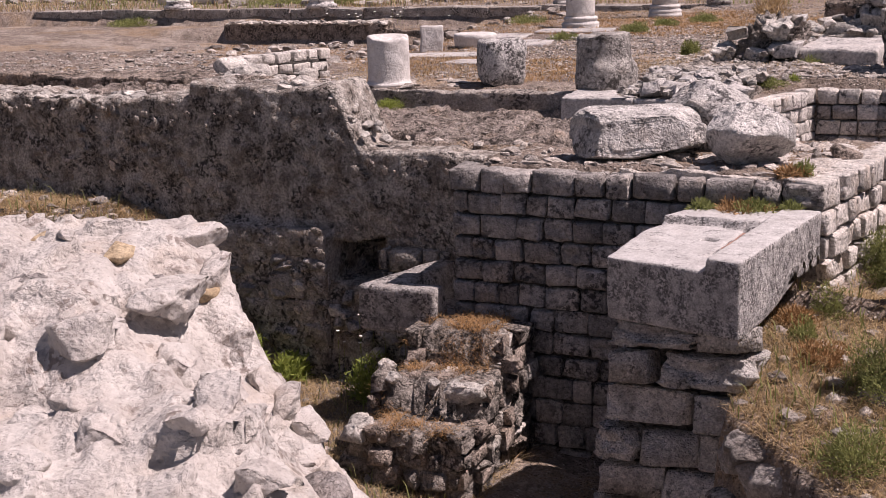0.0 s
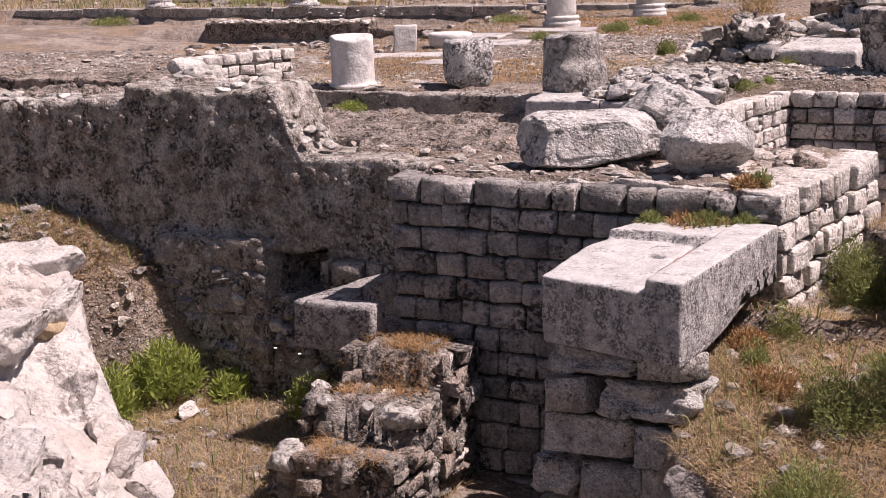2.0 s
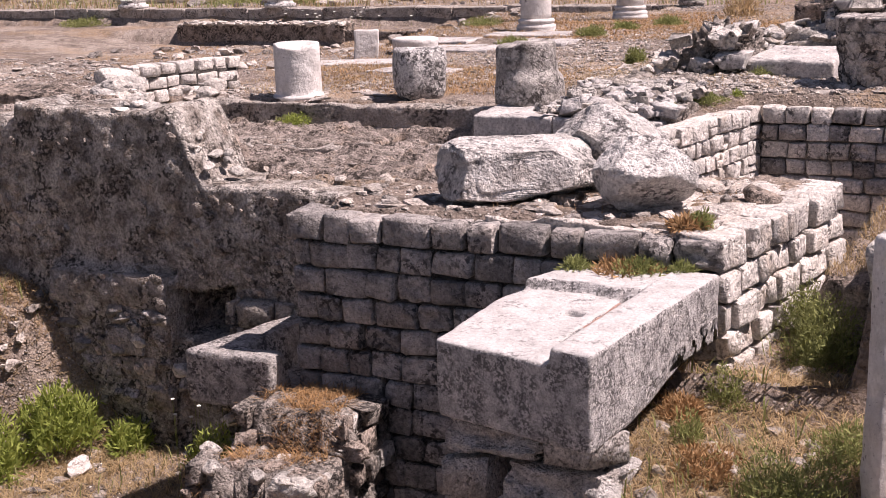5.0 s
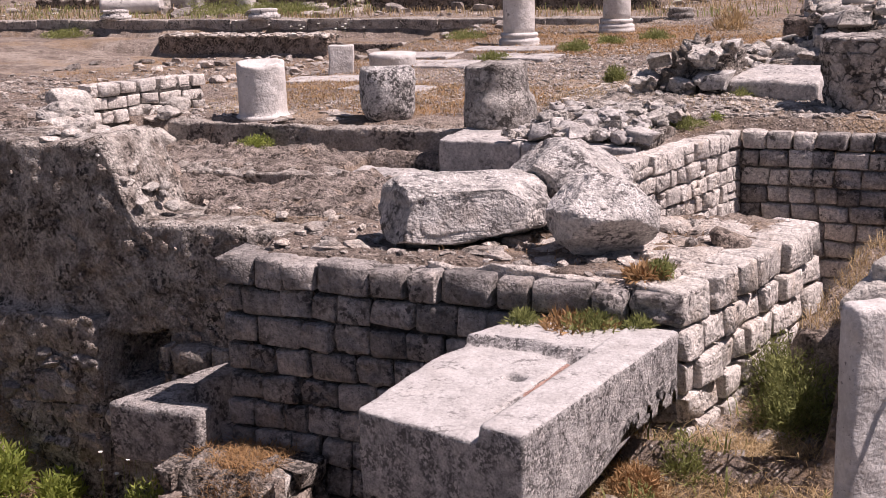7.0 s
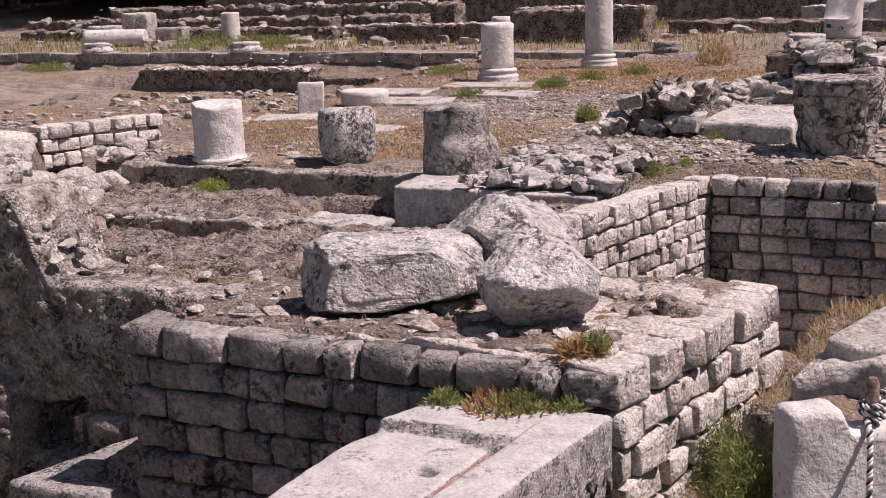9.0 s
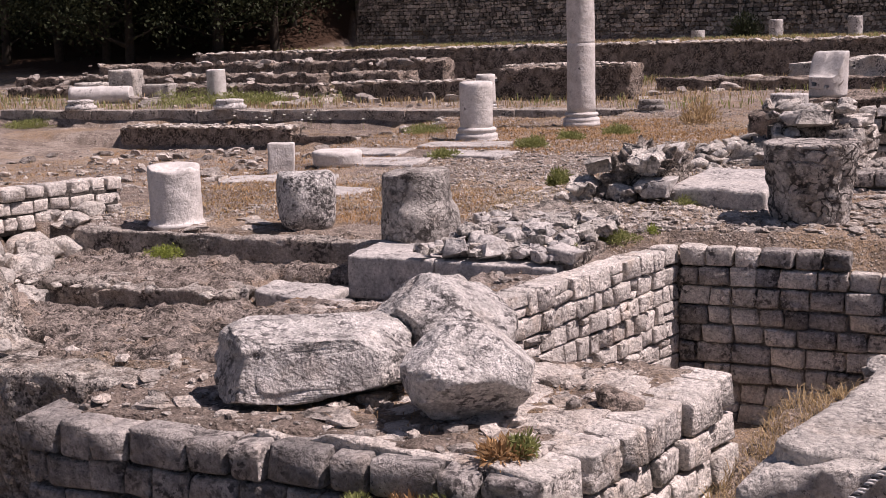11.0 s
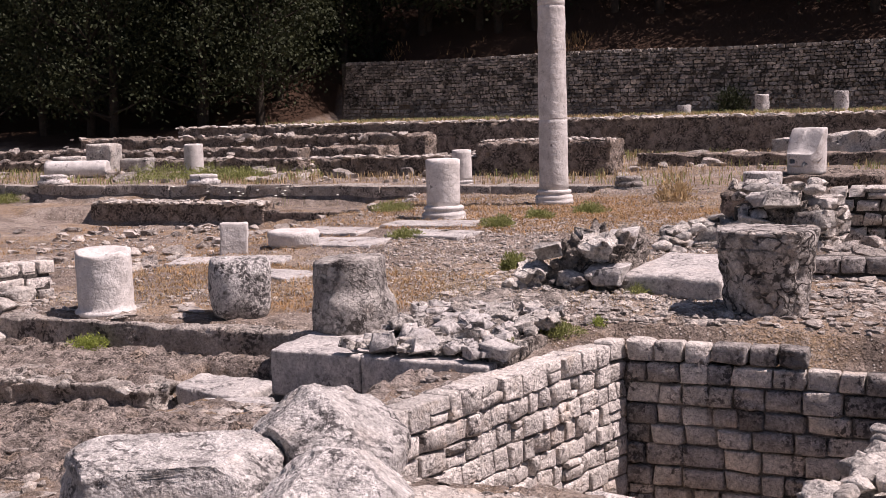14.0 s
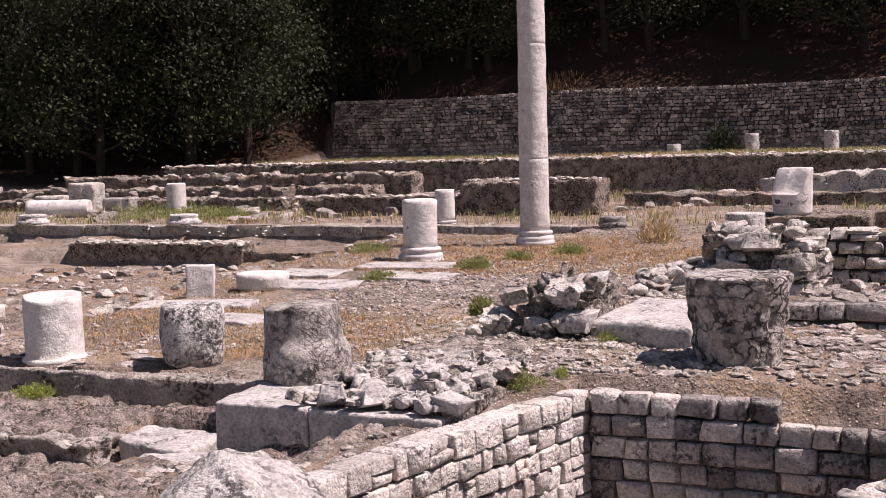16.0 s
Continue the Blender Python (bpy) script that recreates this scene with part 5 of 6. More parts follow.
def far_wall():
    core = wall_core("wall_far", [(-24.2, 49.6), (9.5, 49.6), (9.5, 50.2), (-24.2, 50.2)], 0.9, 4.25, MORTAR, "tall retaining wall of small grey rubble stones", 90, 0.6)
    r = np.random.default_rng(4)
    verts, faces = [], []
    cube, cf = box_grid(np.array([-0.5, 0.0, 0.5]), np.array([-0.5, 0.5]), np.array([-0.5, 0.0, 0.5]))
    cube = np.where((np.abs(cube[:, :1]) > 0.4) & (np.abs(cube[:, 2:]) > 0.4), cube * (0.9, 1, 0.88), cube)
    z = 1.0
    while z < 4.25:
        h = r.uniform(0.11, 0.2)
        u = -24.25 + 0.12 * (z - 1)
        while u < 9.4:
            w = r.uniform(0.14, 0.4)
            weep = min(abs(u + w / 2 - x) for x in (-20.5, -17.2, -13.0, -9.4, -5.6, -1.9, 1.8)) < 0.13 and abs(z - 3.1 - 0.5 * math.sin(u)) < 0.2
            if r.random() > 0.015 and not weep:
                p = cube * (w - 0.03, 0.3, h - 0.025) + r.normal(0, 0.017, cube.shape)
                q = to_world(p[:, 0] + u + w / 2, p[:, 1] + 49.62 + r.uniform(-0.03, 0.02), p[:, 2] + z + h / 2 + 0.05 * math.sin(u * 0.4))
                b = len(verts)
                verts += list(q)
                faces += [[b + i for i in f] for f in cf]
            u += w
        z += h
    ob = part("stonework", mesh_of("stonework", verts, faces, FAR_STONE), core)
    tagged(ob, kind="stuff")


far_wall()
fallen = revolve("column_shaft", drum_profile(0.29, 0.27, 1.9, 18), MARBLE, 36, 0.01, 4, 91, 0.03)
ob = new("column_shaft", fallen)
ob.matrix_basis = Matrix.Translation((-9.5, 41.2, 0.36)) @ pose(0, 0, 0, 0, 90, -4)
tagged(ob, "fallen white marble column shaft lying on the ground", "column shaft")
drum("column_drum", Vector((-4.76, 40.1, 0.0)), revolve("column_drum", drum_profile(0.29, 0.28, 1.08), MARBLE, 36, 0.01, 5, 92, 0.03), "upright grey-white column stump among weeds")
for u in (-18.7, -13.8):
    drum("moulded_stone", W(u, 22.62, 0.14), revolve("moulded_stone", [(0.42, 0), (0.43, 0.1), (0.36, 0.13), (0.34, 0.2), (0.37, 0.24), (0.33, 0.27)], GREY_MARBLE, 36, 0.015, 5, 93), "low worn stone column base on the far stylobate", "far column bases")
drum("moulded_stone", Vector((6.62, 29.8, 0.05)), revolve("moulded_stone", [(0.29, 0), (0.3, 0.08), (0.25, 0.1), (0.29, 0.13), (0.3, 0.2), (0.25, 0.23), (0.28, 0.26), (0.27, 0.32)], DARK_DRUM, 36, 0.012, 5, 94), "stack of dark moulded column base stones", "far column bases")
drum("moulded_stone", Vector((0.5, 20.75, 0.06)), revolve("moulded_stone", [(0.34, 0), (0.36, 0.05), (0.36, 0.13), (0.37, 0.15), (0.36, 0.2), (0.34, 0.215)], MARBLE, 40, 0.006, 5, 95), "flat round white marble column base", "far column bases")
for u, h in ((-8.1, 0.45), (-4.9, 0.8), (-1.8, 0.85)):
    drum("column_stump", W(u + 1.2, 47.6, land_at(u + 1.2, 47.6)), revolve("column_stump", drum_profile(0.3, 0.28, h), GREY_MARBLE, 24, 0.02, 4, 96), "grey column stump at the foot of the retaining wall", "stumps by the wall")
post = new("stone_post", hewn("stone_post", (0.37, 0.16, 0.56), MARBLE, 0.025, 0.05, 0.01, 6, 97))
post.matrix_basis = Matrix.Translation((-0.25, 20.15, -0.1)) @ pose(0, 0, 0, 0, 3, 4)
tagged(post, "upright white stone slab with a chipped corner", "stone post")
for (u, v, sx, sy, t) in [(-3.9, 11.6, 1.3, 0.9, 5), (-2.9, 12.7, 1.2, 0.9, -4), (-4.4, 9.6, 1.5, 0.7, 20), (-3.5, 13.9, 1.4, 0.8, 8), (-3.2, 8.6, 1.2, 0.6, -12), (-4.6, 12.8, 1.1, 0.8, 0)]:
    ob = new("paving_slab", hewn("paving_slab", (sx, sy, 0.1), PLINTH, 0.02, 0.1, 0.012, 3, int(v * 10)))
    ob.matrix_basis = Matrix.Translation(W(u, v, land_at(u, v) - 0.055)) @ pose(0, 0, 0, 0, 0, TURN_U + t)
    tagged(ob, "worn pale paving slab set in the court", "paving slab", "paving slabs")
# ---- marble slab with the barrier rope ----
def rope_slab():
    L = 1.25
    size = (L, 0.13, 1.46)
    root = base("notched_slab", Matrix.Translation((2.705, 6.14, -0.95)) @ pose(0, 0, 0, 0, 0, 10), "upright white marble slab with a notched top and rusty iron peg", "marble slab")

    def top(p):
        x = p[:, 0] + L / 2
        cut = 0.085 * S((x - 0.165) / 0.05)
        p[:, 2] -= cut * S((p[:, 2] - 1.0) / 0.3)
        return p
    me = hewn("slab_body", size, MARBLE, 0.03, 0.03, 0.006, 8, 101, top, lambda p: p + (L / 2, 0.065, 0))
    part("slab_body", me, root)
    iron, t, b = material("iron")
    rust = mix(t, ramp(t, tex(t, 60, 4), 0.4, 0.6), (0.12, 0.07, 0.05), (0.3, 0.24, 0.2))
    t.links.new(rust, b.inputs["Base Color"])
    b.inputs["Roughness"].default_value = 0.8
    part("iron_peg", revolve("iron_peg", [(0.022, 0), (0.022, 0.1), (0.021, 0.15), (0.014, 0.165)], iron, 14, 0.001, 20, 3), root, pose(0.3, 0.065, 1.36), "rusty iron peg")


rope_slab()
ROPE = {}
for nm, c in (("rope_white", (0.75, 0.73, 0.7)), ("rope_dark", (0.05, 0.05, 0.055))):
    m, t, b = material(nm)
    t.links.new(mix(t, ramp(t, tex(t, 400, 2), 0.3, 0.7), c, tuple(x * 0.75 for x in c)), b.inputs["Base Color"])
    ROPE[nm] = m


def strand(path, phase, mat, r=0.0052, off=0.0055, pitch=0.036):
    """One strand of a laid rope along the points of path."""
    pts = [Vector(p) for p in path]
    dense, dist = [], 0.0
    for a, b in zip(pts, pts[1:]):
        n = max(2, int((b - a).length / 0.006))
        for i in range(n):
            dense.append((a.lerp(b, i / n), (b - a).normalized(), dist + (b - a).length * i / n))
        dist += (b - a).length
    verts, faces, k = [], [], 6
    for c, d, s in dense:
        x = d.orthogonal().normalized() if abs(d.z) > 0.95 else d.cross(Vector((0, 0, 1))).normalized()
        y = d.cross(x)
        a = phase + 2 * math.pi * s / pitch
        o = c + (x * math.cos(a) + y * math.sin(a)) * off
        for j in range(k):
            q = 2 * math.pi * j / k
            verts.append(o + (x * math.cos(q) + y * math.sin(q)) * r)
    for i in range(len(dense) - 1):
        for j in range(k):
            e = (j + 1) % k
            faces.append((i * k + j, i * k + e, (i + 1) * k + e, (i + 1) * k + j))
    return mesh_of("strand", verts, faces, mat, True)


def smooth_path(pts, n=8):
    out = []
    pts = [Vector(p) for p in pts]
    for i in range(len(pts) - 1):
        p0, p1, p2, p3 = pts[max(i - 1, 0)], pts[i], pts[i + 1], pts[min(i + 2, len(pts) - 1)]
        for k in range(n):
            t = k / n
            out.append(0.5 * ((2 * p1) + (p2 - p0) * t + (2 * p0 - 5 * p1 + 4 * p2 - p3) * t * t + (3 * p1 - p0 - 3 * p2 + p3) * t ** 3))
    return out + [pts[-1]]


PEG = Matrix.Translation((2.705, 6.14, -0.95)) @ pose(0, 0, 0, 0, 0, 10) @ Vector((0.3, 0.065, 1.42))
turns = [PEG + Vector((0.034 * math.cos(a), 0.034 * math.sin(a), -0.012 + 0.01 * a / 3)) for a in np.arange(-2.2, 14, 0.5)]
rope_line = smooth_path([(PEG.x - 0.15, PEG.y - 0.34, -0.6), (PEG.x - 0.1, PEG.y - 0.25, -0.2), (PEG.x - 0.06, PEG.y - 0.18, 0.2), (PEG.x - 0.035, PEG.y - 0.1, 0.41)] + turns + [(PEG.x + 0.1, PEG.y + 0.02, 0.56), (PEG.x + 0.4, PEG.y + 0.06, 0.78), (PEG.x + 1.0, PEG.y + 0.15, 1.1)], 4)
rope = base("barrier_rope", Matrix.Identity(4), "black and white twisted barrier rope tied to an iron peg", "rope")
for i in range(3):
    part("strand", strand(rope_line, 2 * math.pi * i / 3, ROPE["rope_dark" if i == 0 else "rope_white"]), rope)

# ---- loose grit and pebbles ----
nrng = np.random.default_rng(77)


def scatter(n, u0, u1, v0, v1, patch=0.0, freq=0.8):
    u, v = nrng.uniform(u0, u1, n), nrng.uniform(v0, v1, n)
    if patch:
        keep = fbm(np.stack([u * freq, v * freq, u * 0 + patch], 1), 3) > nrng.uniform(-0.5, 0.5, n)
        u, v = u[keep], v[keep]
    return u, v


def surface(u, v):
    p = np.stack([u, v, u * 0], 1)
    return land(u, v) + 0.022 * fbm(p * 1.3, 3) + 0.02 * fbm(p * 6, 3)


def flat_only(u, v, limit=0.06):
    """Leaves out places on a steep bank."""
    e = 0.06
    z = land(u, v)
    keep = (np.abs(land(u + e, v) - z) + np.abs(land(u, v + e) - z) + np.abs(land(u - e, v) - z) + np.abs(land(u, v - e) - z)) < limit
    return u[keep], v[keep]


def pebbles(name, places, lo, hi, mat, label, power=2.5, flat=0.62, sub=1, limit=0.06, sink=0.2, z=None):
    u = np.concatenate([p[0] for p in places])
    v = np.concatenate([p[1] for p in places])
    if z is None:
        u, v = flat_only(u, v, limit)
        z = surface(u, v)
    base_p, f = ICO[1] if sub == 1 else rock_points(77, sub, 14, 0.06, 0.62)
    n = len(u)
    s = lo + (hi - lo) * nrng.random(n) ** power
    p = base_p[None] * (1 + nrng.normal(0, 0.16 if sub == 1 else 0.07, (n, len(base_p), 1)))
    p = p * (s[:, None] * nrng.uniform(0.7, 1.5, (n, 3)) * (1, 1, flat))[:, None, :]
    a = nrng.uniform(0, 6.28, n)
    x = p[..., 0] * np.cos(a)[:, None] - p[..., 1] * np.sin(a)[:, None]
    y = p[..., 0] * np.sin(a)[:, None] + p[..., 1] * np.cos(a)[:, None]
    q = to_world((x + u[:, None]).ravel(), (y + v[:, None]).ravel(), (p[..., 2] + (z + s * sink)[:, None]).ravel())
    faces = (np.array(f)[None] + (np.arange(n) * len(base_p))[:, None, None]).reshape(-1, 3).tolist()
    return tagged(new(name, mesh_of(name, q, faces, mat)), label, "pebbles", kind="stuff")


pebbles("loose_pebbles", [scatter(1500, -1.3, 2.6, 0.2, 2.6), scatter(900, -5, 0.6, 1.6, 5.6), scatter(900, -0.2, 1.9, 2.2, 4.6), scatter(900, -7, -2.4, 1.2, 7)], 0.006, 0.05, RUBBLE, "loose pale pebbles and chips of stone", 4)
pebbles("strewn_pebbles", [scatter(3200, -0.3, 4.8, 5.8, 9), scatter(2200, 0.2, 2.6, 5.8, 7.2)], 0.006, 0.045, RUBBLE, "strewn stone chips on the ground by the pit", 3)
pebbles("gravel", [scatter(9000, -3.4, 1.6, 7.0, 15), scatter(2500, -4, 3, 14, 22), scatter(3000, -12, -4, 5, 20), scatter(2500, -9, -3, 1.2, 7)], 0.01, 0.032, RUBBLE, "grey gravel of the court", 1.5)
pebbles("yard_pebbles", [scatter(500, -5.5, 0.4, -2.5, 0.6), scatter(900, -16, -5, 8.5, 20), scatter(300, 2.2, 3.3, -2.6, 0.3)], 0.012, 0.07, RUBBLE, "pebbles strewn over the yard floor", 4)

pebbles("yard_rubble", [scatter(260, -14, -5.3, 8.5, 20.3), scatter(160, -16, -6, 12, 19)], 0.05, 0.22, RUBBLE, "rough stones strewn over the sunken yard", 1.8, 0.6, 2)
pebbles("far_rubble", [scatter(420, -32, -8, 24, 36, 31, 0.2), scatter(260, -4, 8, 24, 36, 33, 0.2)], 0.07, 0.4, RUBBLE, "rough stones strewn over the far ruins", 2.0, 0.6, 2)
tu = nrng.uniform(-31, 9, 700)
pebbles("terrace_rubble", [(tu, np.where(tu > -24, 36.95, 35.0) + nrng.uniform(-0.1, 0.5, 700) + np.where(tu > -24, 0, nrng.uniform(-2, 3, 700)))], 0.05, 0.25, RUBBLE, "white stones along the crest of the terrace", 2.0, 0.6, 2)

cu, cv = nrng.uniform(-15.6, -10.7, 420), nrng.uniform(20.4, 21.0, 420)
pebbles("crest_stones", [(cu, cv)], 0.03, 0.16, RUBBLE_PALE, "white crumbled stones on a low wall's crest", 2.0, 0.45, 2, z=np.full(420, -0.17))
cu, cv = nrng.uniform(-24.5, 9, 900), nrng.uniform(36.3, 36.9, 900)
pebbles("crest_stones", [(cu, cv)], 0.05, 0.2, RUBBLE_PALE, "white crumbled stones on the terrace wall's crest", 2.0, 0.45, 2, z=np.full(900, 1.42))
cu, cv = nrng.uniform(-12.5, -4.1, 260), nrng.uniform(26.5, 27.1, 260)
pebbles("crest_stones", [(cu, cv)], 0.04, 0.16, RUBBLE_PALE, "pale crumbled stones on ruined walls", 2.0, 0.45, 2, z=np.where(cu < -7.7, 0.62, 1.02))
cu, cv = nrng.uniform(-28, -13, 320), nrng.choice([28.9, 31.6, 34.0], 320)
cz = np.where(cv < 29, 0.5, np.where(cv < 32, 0.75, 1.1))
pebbles("far_loose_stones", [(cu, cv + nrng.uniform(-0.6, 0.5, 320))], 0.05, 0.24, RUBBLE, "pale rough stones on far ruined walls", 2.0, 0.6, 2, z=cz - nrng.random(320) ** 3 * 0.5)
cu, cv = nrng.uniform(2.9, 6.0, 150), nrng.uniform(9.0, 12.1, 150)
pebbles("ruin_loose_stones", [(cu, cv)], 0.05, 0.25, RUBBLE, "pale weathered stones about the ruined walls", 2.0, 0.6, 2, 0.3)
def wall_face(n):
    """Rubble that shows through the crumbled plaster of the old wall."""
    b, f = rock_points(78, 2, 14, 0.06, 0.6)
    u, z = nrng.uniform(-7.5, -0.02, n), nrng.uniform(-1.6, 0.5, n)
    keep = (z < np.where(u > -1.3, 0.05, 0.45)) & ~((u > -1.47) & (u < -0.87) & (z > -1.1) & (z < -0.6))
    u, z = u[keep], z[keep]
    n = len(u)
    k = 0.012 + 0.034 * nrng.random(n) ** 2
    p = b[None] * (1 + nrng.normal(0, 0.07, (n, len(b), 1))) * (k[:, None] * nrng.uniform(0.7, 1.5, (n, 3)) * (1.2, 0.45, 1))[:, None, :]
    v = np.where((u > -2.5) & (u < -1.45) & (z < -0.55), 0.585, 0.69)
    q = to_world((p[..., 0] + u[:, None]).ravel(), (p[..., 1] + v[:, None]).ravel(), (p[..., 2] + z[:, None]).ravel())
    faces = (np.array(f)[None] + (np.arange(n) * len(b))[:, None, None]).reshape(-1, 3).tolist()
    tagged(part("rubble_face", mesh_of("rubble_face", q, faces, DARK_RUBBLE), wall_dark), kind="stuff")


wall_face(1100)
pebbles("embedded_stones", [scatter(420, -1.3, 2.6, 0.2, 2.6), scatter(420, -4.6, 0.6, 1.4, 5.6), scatter(250, -0.2, 1.9, 2.2, 4.6), scatter(700, -0.3, 4.8, 5.8, 9), scatter(400, -7, -2.4, 1.2, 7)], 0.03, 0.12, RUBBLE, "flat pale stones set flush in the trodden ground", 2.0, 0.3, 2, 0.08, 0.05)
pebbles("bank_stones", [scatter(700, -5.5, -1.7, -1.2, 0.66)], 0.012, 0.08, RUBBLE, "stones on the dry earth bank", 3, 0.6, 2, 0.6)

# ---- dry grass and weeds ----
def blades(name, u, v, lo, hi, width, mat, label, lean=0.6, z=None, kind="stuff", category="grass"):
    if z is None:
        u, v = flat_only(u, v, 0.3)
        z = surface(u, v)
    n = len(u)
    h = lo + (hi - lo) * nrng.random(n)
    a = nrng.uniform(0, 6.28, n)
    l = h * lean * nrng.uniform(0.2, 1.6, n)
    w = width * nrng.uniform(0.6, 1.4, n)
    c, s = np.cos(a), np.sin(a)
    P = []
    for k, (f, g, q) in enumerate(((0, 0, 1), (0, 0, -1), (0.45, 0.7, 0.7), (0.45, 0.7, -0.7), (1, 1, 0))):
        zz = z + h * g * (1 - 0.25 * g * np.minimum(lean, 1))
        P.append(np.stack([u + c * l * f - s * w * q, v + s * l * f + c * w * q, zz - 0.01 * (k < 2)], 1))
    P = np.stack(P, 1).reshape(-1, 3)
    i = np.arange(n)[:, None] * 5
    faces = np.concatenate([i + [0, 1, 3], i + [0, 3, 2], i + [2, 3, 4]]).tolist()
    return tagged(new(name, mesh_of(name, to_world(P[:, 0], P[:, 1], P[:, 2]), faces, mat)), label, category, kind=kind)


def cat(*a, below=None):
    u, v = np.concatenate([x[0] for x in a]), np.concatenate([x[1] for x in a])
    if below is not None:
        keep = land(u, v) < below
        u, v = u[keep], v[keep]
    return u, v


blades("dry_grass", *cat(scatter(26000, -5.5, 0.6, -2.6, 0.66), scatter(9000, -2.2, 0.6, -1.5, 0.6), below=-0.2), 0.02, 0.08, 0.0026, DRY, "matted dry straw-coloured grass in the deep yard", 2.0)
bu, bv = cat(scatter(52000, -5.5, -1.6, -2.2, 0.66), below=-0.2)
keep = fbm(np.stack([bu * 1.6, bv * 1.6, bu * 0 + 3], 1), 3) > nrng.uniform(-0.6, 0.35, len(bu))
bu, bv = bu[keep], bv[keep]
blades("bank_straw", bu, bv, 0.015, 0.07, 0.0034, DRY, "dead straw matted over the earth bank", 2.4, surface(bu, bv))
blades("slope_grass", *cat(scatter(24000, 2.15, 3.6, -2.6, 0.1), scatter(2500, 2.8, 3.5, 0, 1.7), below=-0.35), 0.02, 0.08, 0.0025, DRY, "dry grass on the slope under the block", 1.9)
blades("yard_green", *cat(scatter(1500, -5, 0.4, -2, 0.6, 3), scatter(900, 2.3, 3.4, -2.6, 1.2, 5), below=-0.35), 0.05, 0.2, 0.005, OLIVE, "sparse green grass among the dry grass", 0.6)
blades("court_grass", *cat(scatter(18000, -5, 3, 6.2, 9.5, 7), scatter(36000, -6, 6, 9, 22, 9, 0.5), scatter(22000, -16, 4, 12, 24, 11, 0.4)), 0.02, 0.07, 0.003, DRY, "thin dry grass scattered over the court", 1.0)
blades("court_straw", *cat(scatter(38000, -4, 5, 13, 19.5, 27, 0.55), scatter(9000, -5, 0.5, 6.3, 9.5, 29, 0.7), scatter(26000, -15, -4, 9, 20, 31, 0.4)), 0.02, 0.08, 0.005, STRAW, "patches of orange dry grass on the court", 1.6)
blades("far_grass", *cat(scatter(15000, -30, 6, 22.8, 36, 13, 0.3), scatter(14000, -22, 8, 37, 49, 15, 0.2)), 0.08, 0.26, 0.011, DRY, "tall dry grass on the far terraces", 0.5)
blades("far_green", *cat(scatter(10000, -30, 6, 23, 36, 17, 0.3), scatter(9000, -22, 8, 38, 49, 19, 0.2)), 0.08, 0.3, 0.012, OLIVE, "green weeds on the far terraces", 0.5)
blades("platform_straw", *cat(scatter(260, 0.9, 2.5, 0.3, 1.6, 21, 2.0), scatter(700, -4, 1, 1.5, 5.5, 23, 1.2)), 0.02, 0.06, 0.002, STRAW, "tufts of straw on the platform and court", 1.4)
eu = nrng.uniform(0, 1, 1500)
ev = 0.65 + 1.05 * nrng.random(1500)
blades("bank_grass", 3.04 + 0.27 * (ev - 0.6) + 0.32 * eu, ev, 0.02, 0.07, 0.002, DRY, "dry straw on the earth bank beside the pit", 1.2, -0.16 + 0.24 * S((ev - 0.6) / 1.05) + 0.05 * S((eu - 0.4) / 0.4))
hu = nrng.uniform(-23.8, -12, 1500)
keep = fbm(np.stack([hu * 0.5, hu * 0, hu * 0 + 2], 1), 2) > nrng.uniform(-0.05, 0.6, 1500)
hu = hu[keep]
blades("hill_straw", hu, nrng.uniform(50.3, 51.8, len(hu)), 0.1, 0.45, 0.02, STRAW, "dry orange brush along the top of the retaining wall", 0.7)
su, sv = nrng.uniform(-0.32, 0.48, 11000), nrng.uniform(-1.15, -0.02, 11000)
keep = fbm(np.stack([su * 5, sv * 5, su * 0 + 8], 1), 3) > nrng.uniform(-0.3, 0.5, 11000)
su, sv = su[keep], sv[keep]
blades("stair_straw", su, sv, 0.008, 0.036, 0.0022, STRAW, "orange straw matted on the broken stair", 3.2, -0.95 - 0.24 * S((-0.36 - sv) / 0.14) - 0.25 * S((-0.74 - sv) / 0.14) - 0.2 * S((-0.05 - su) / 0.25) + nrng.normal(0, 0.015, len(su)))


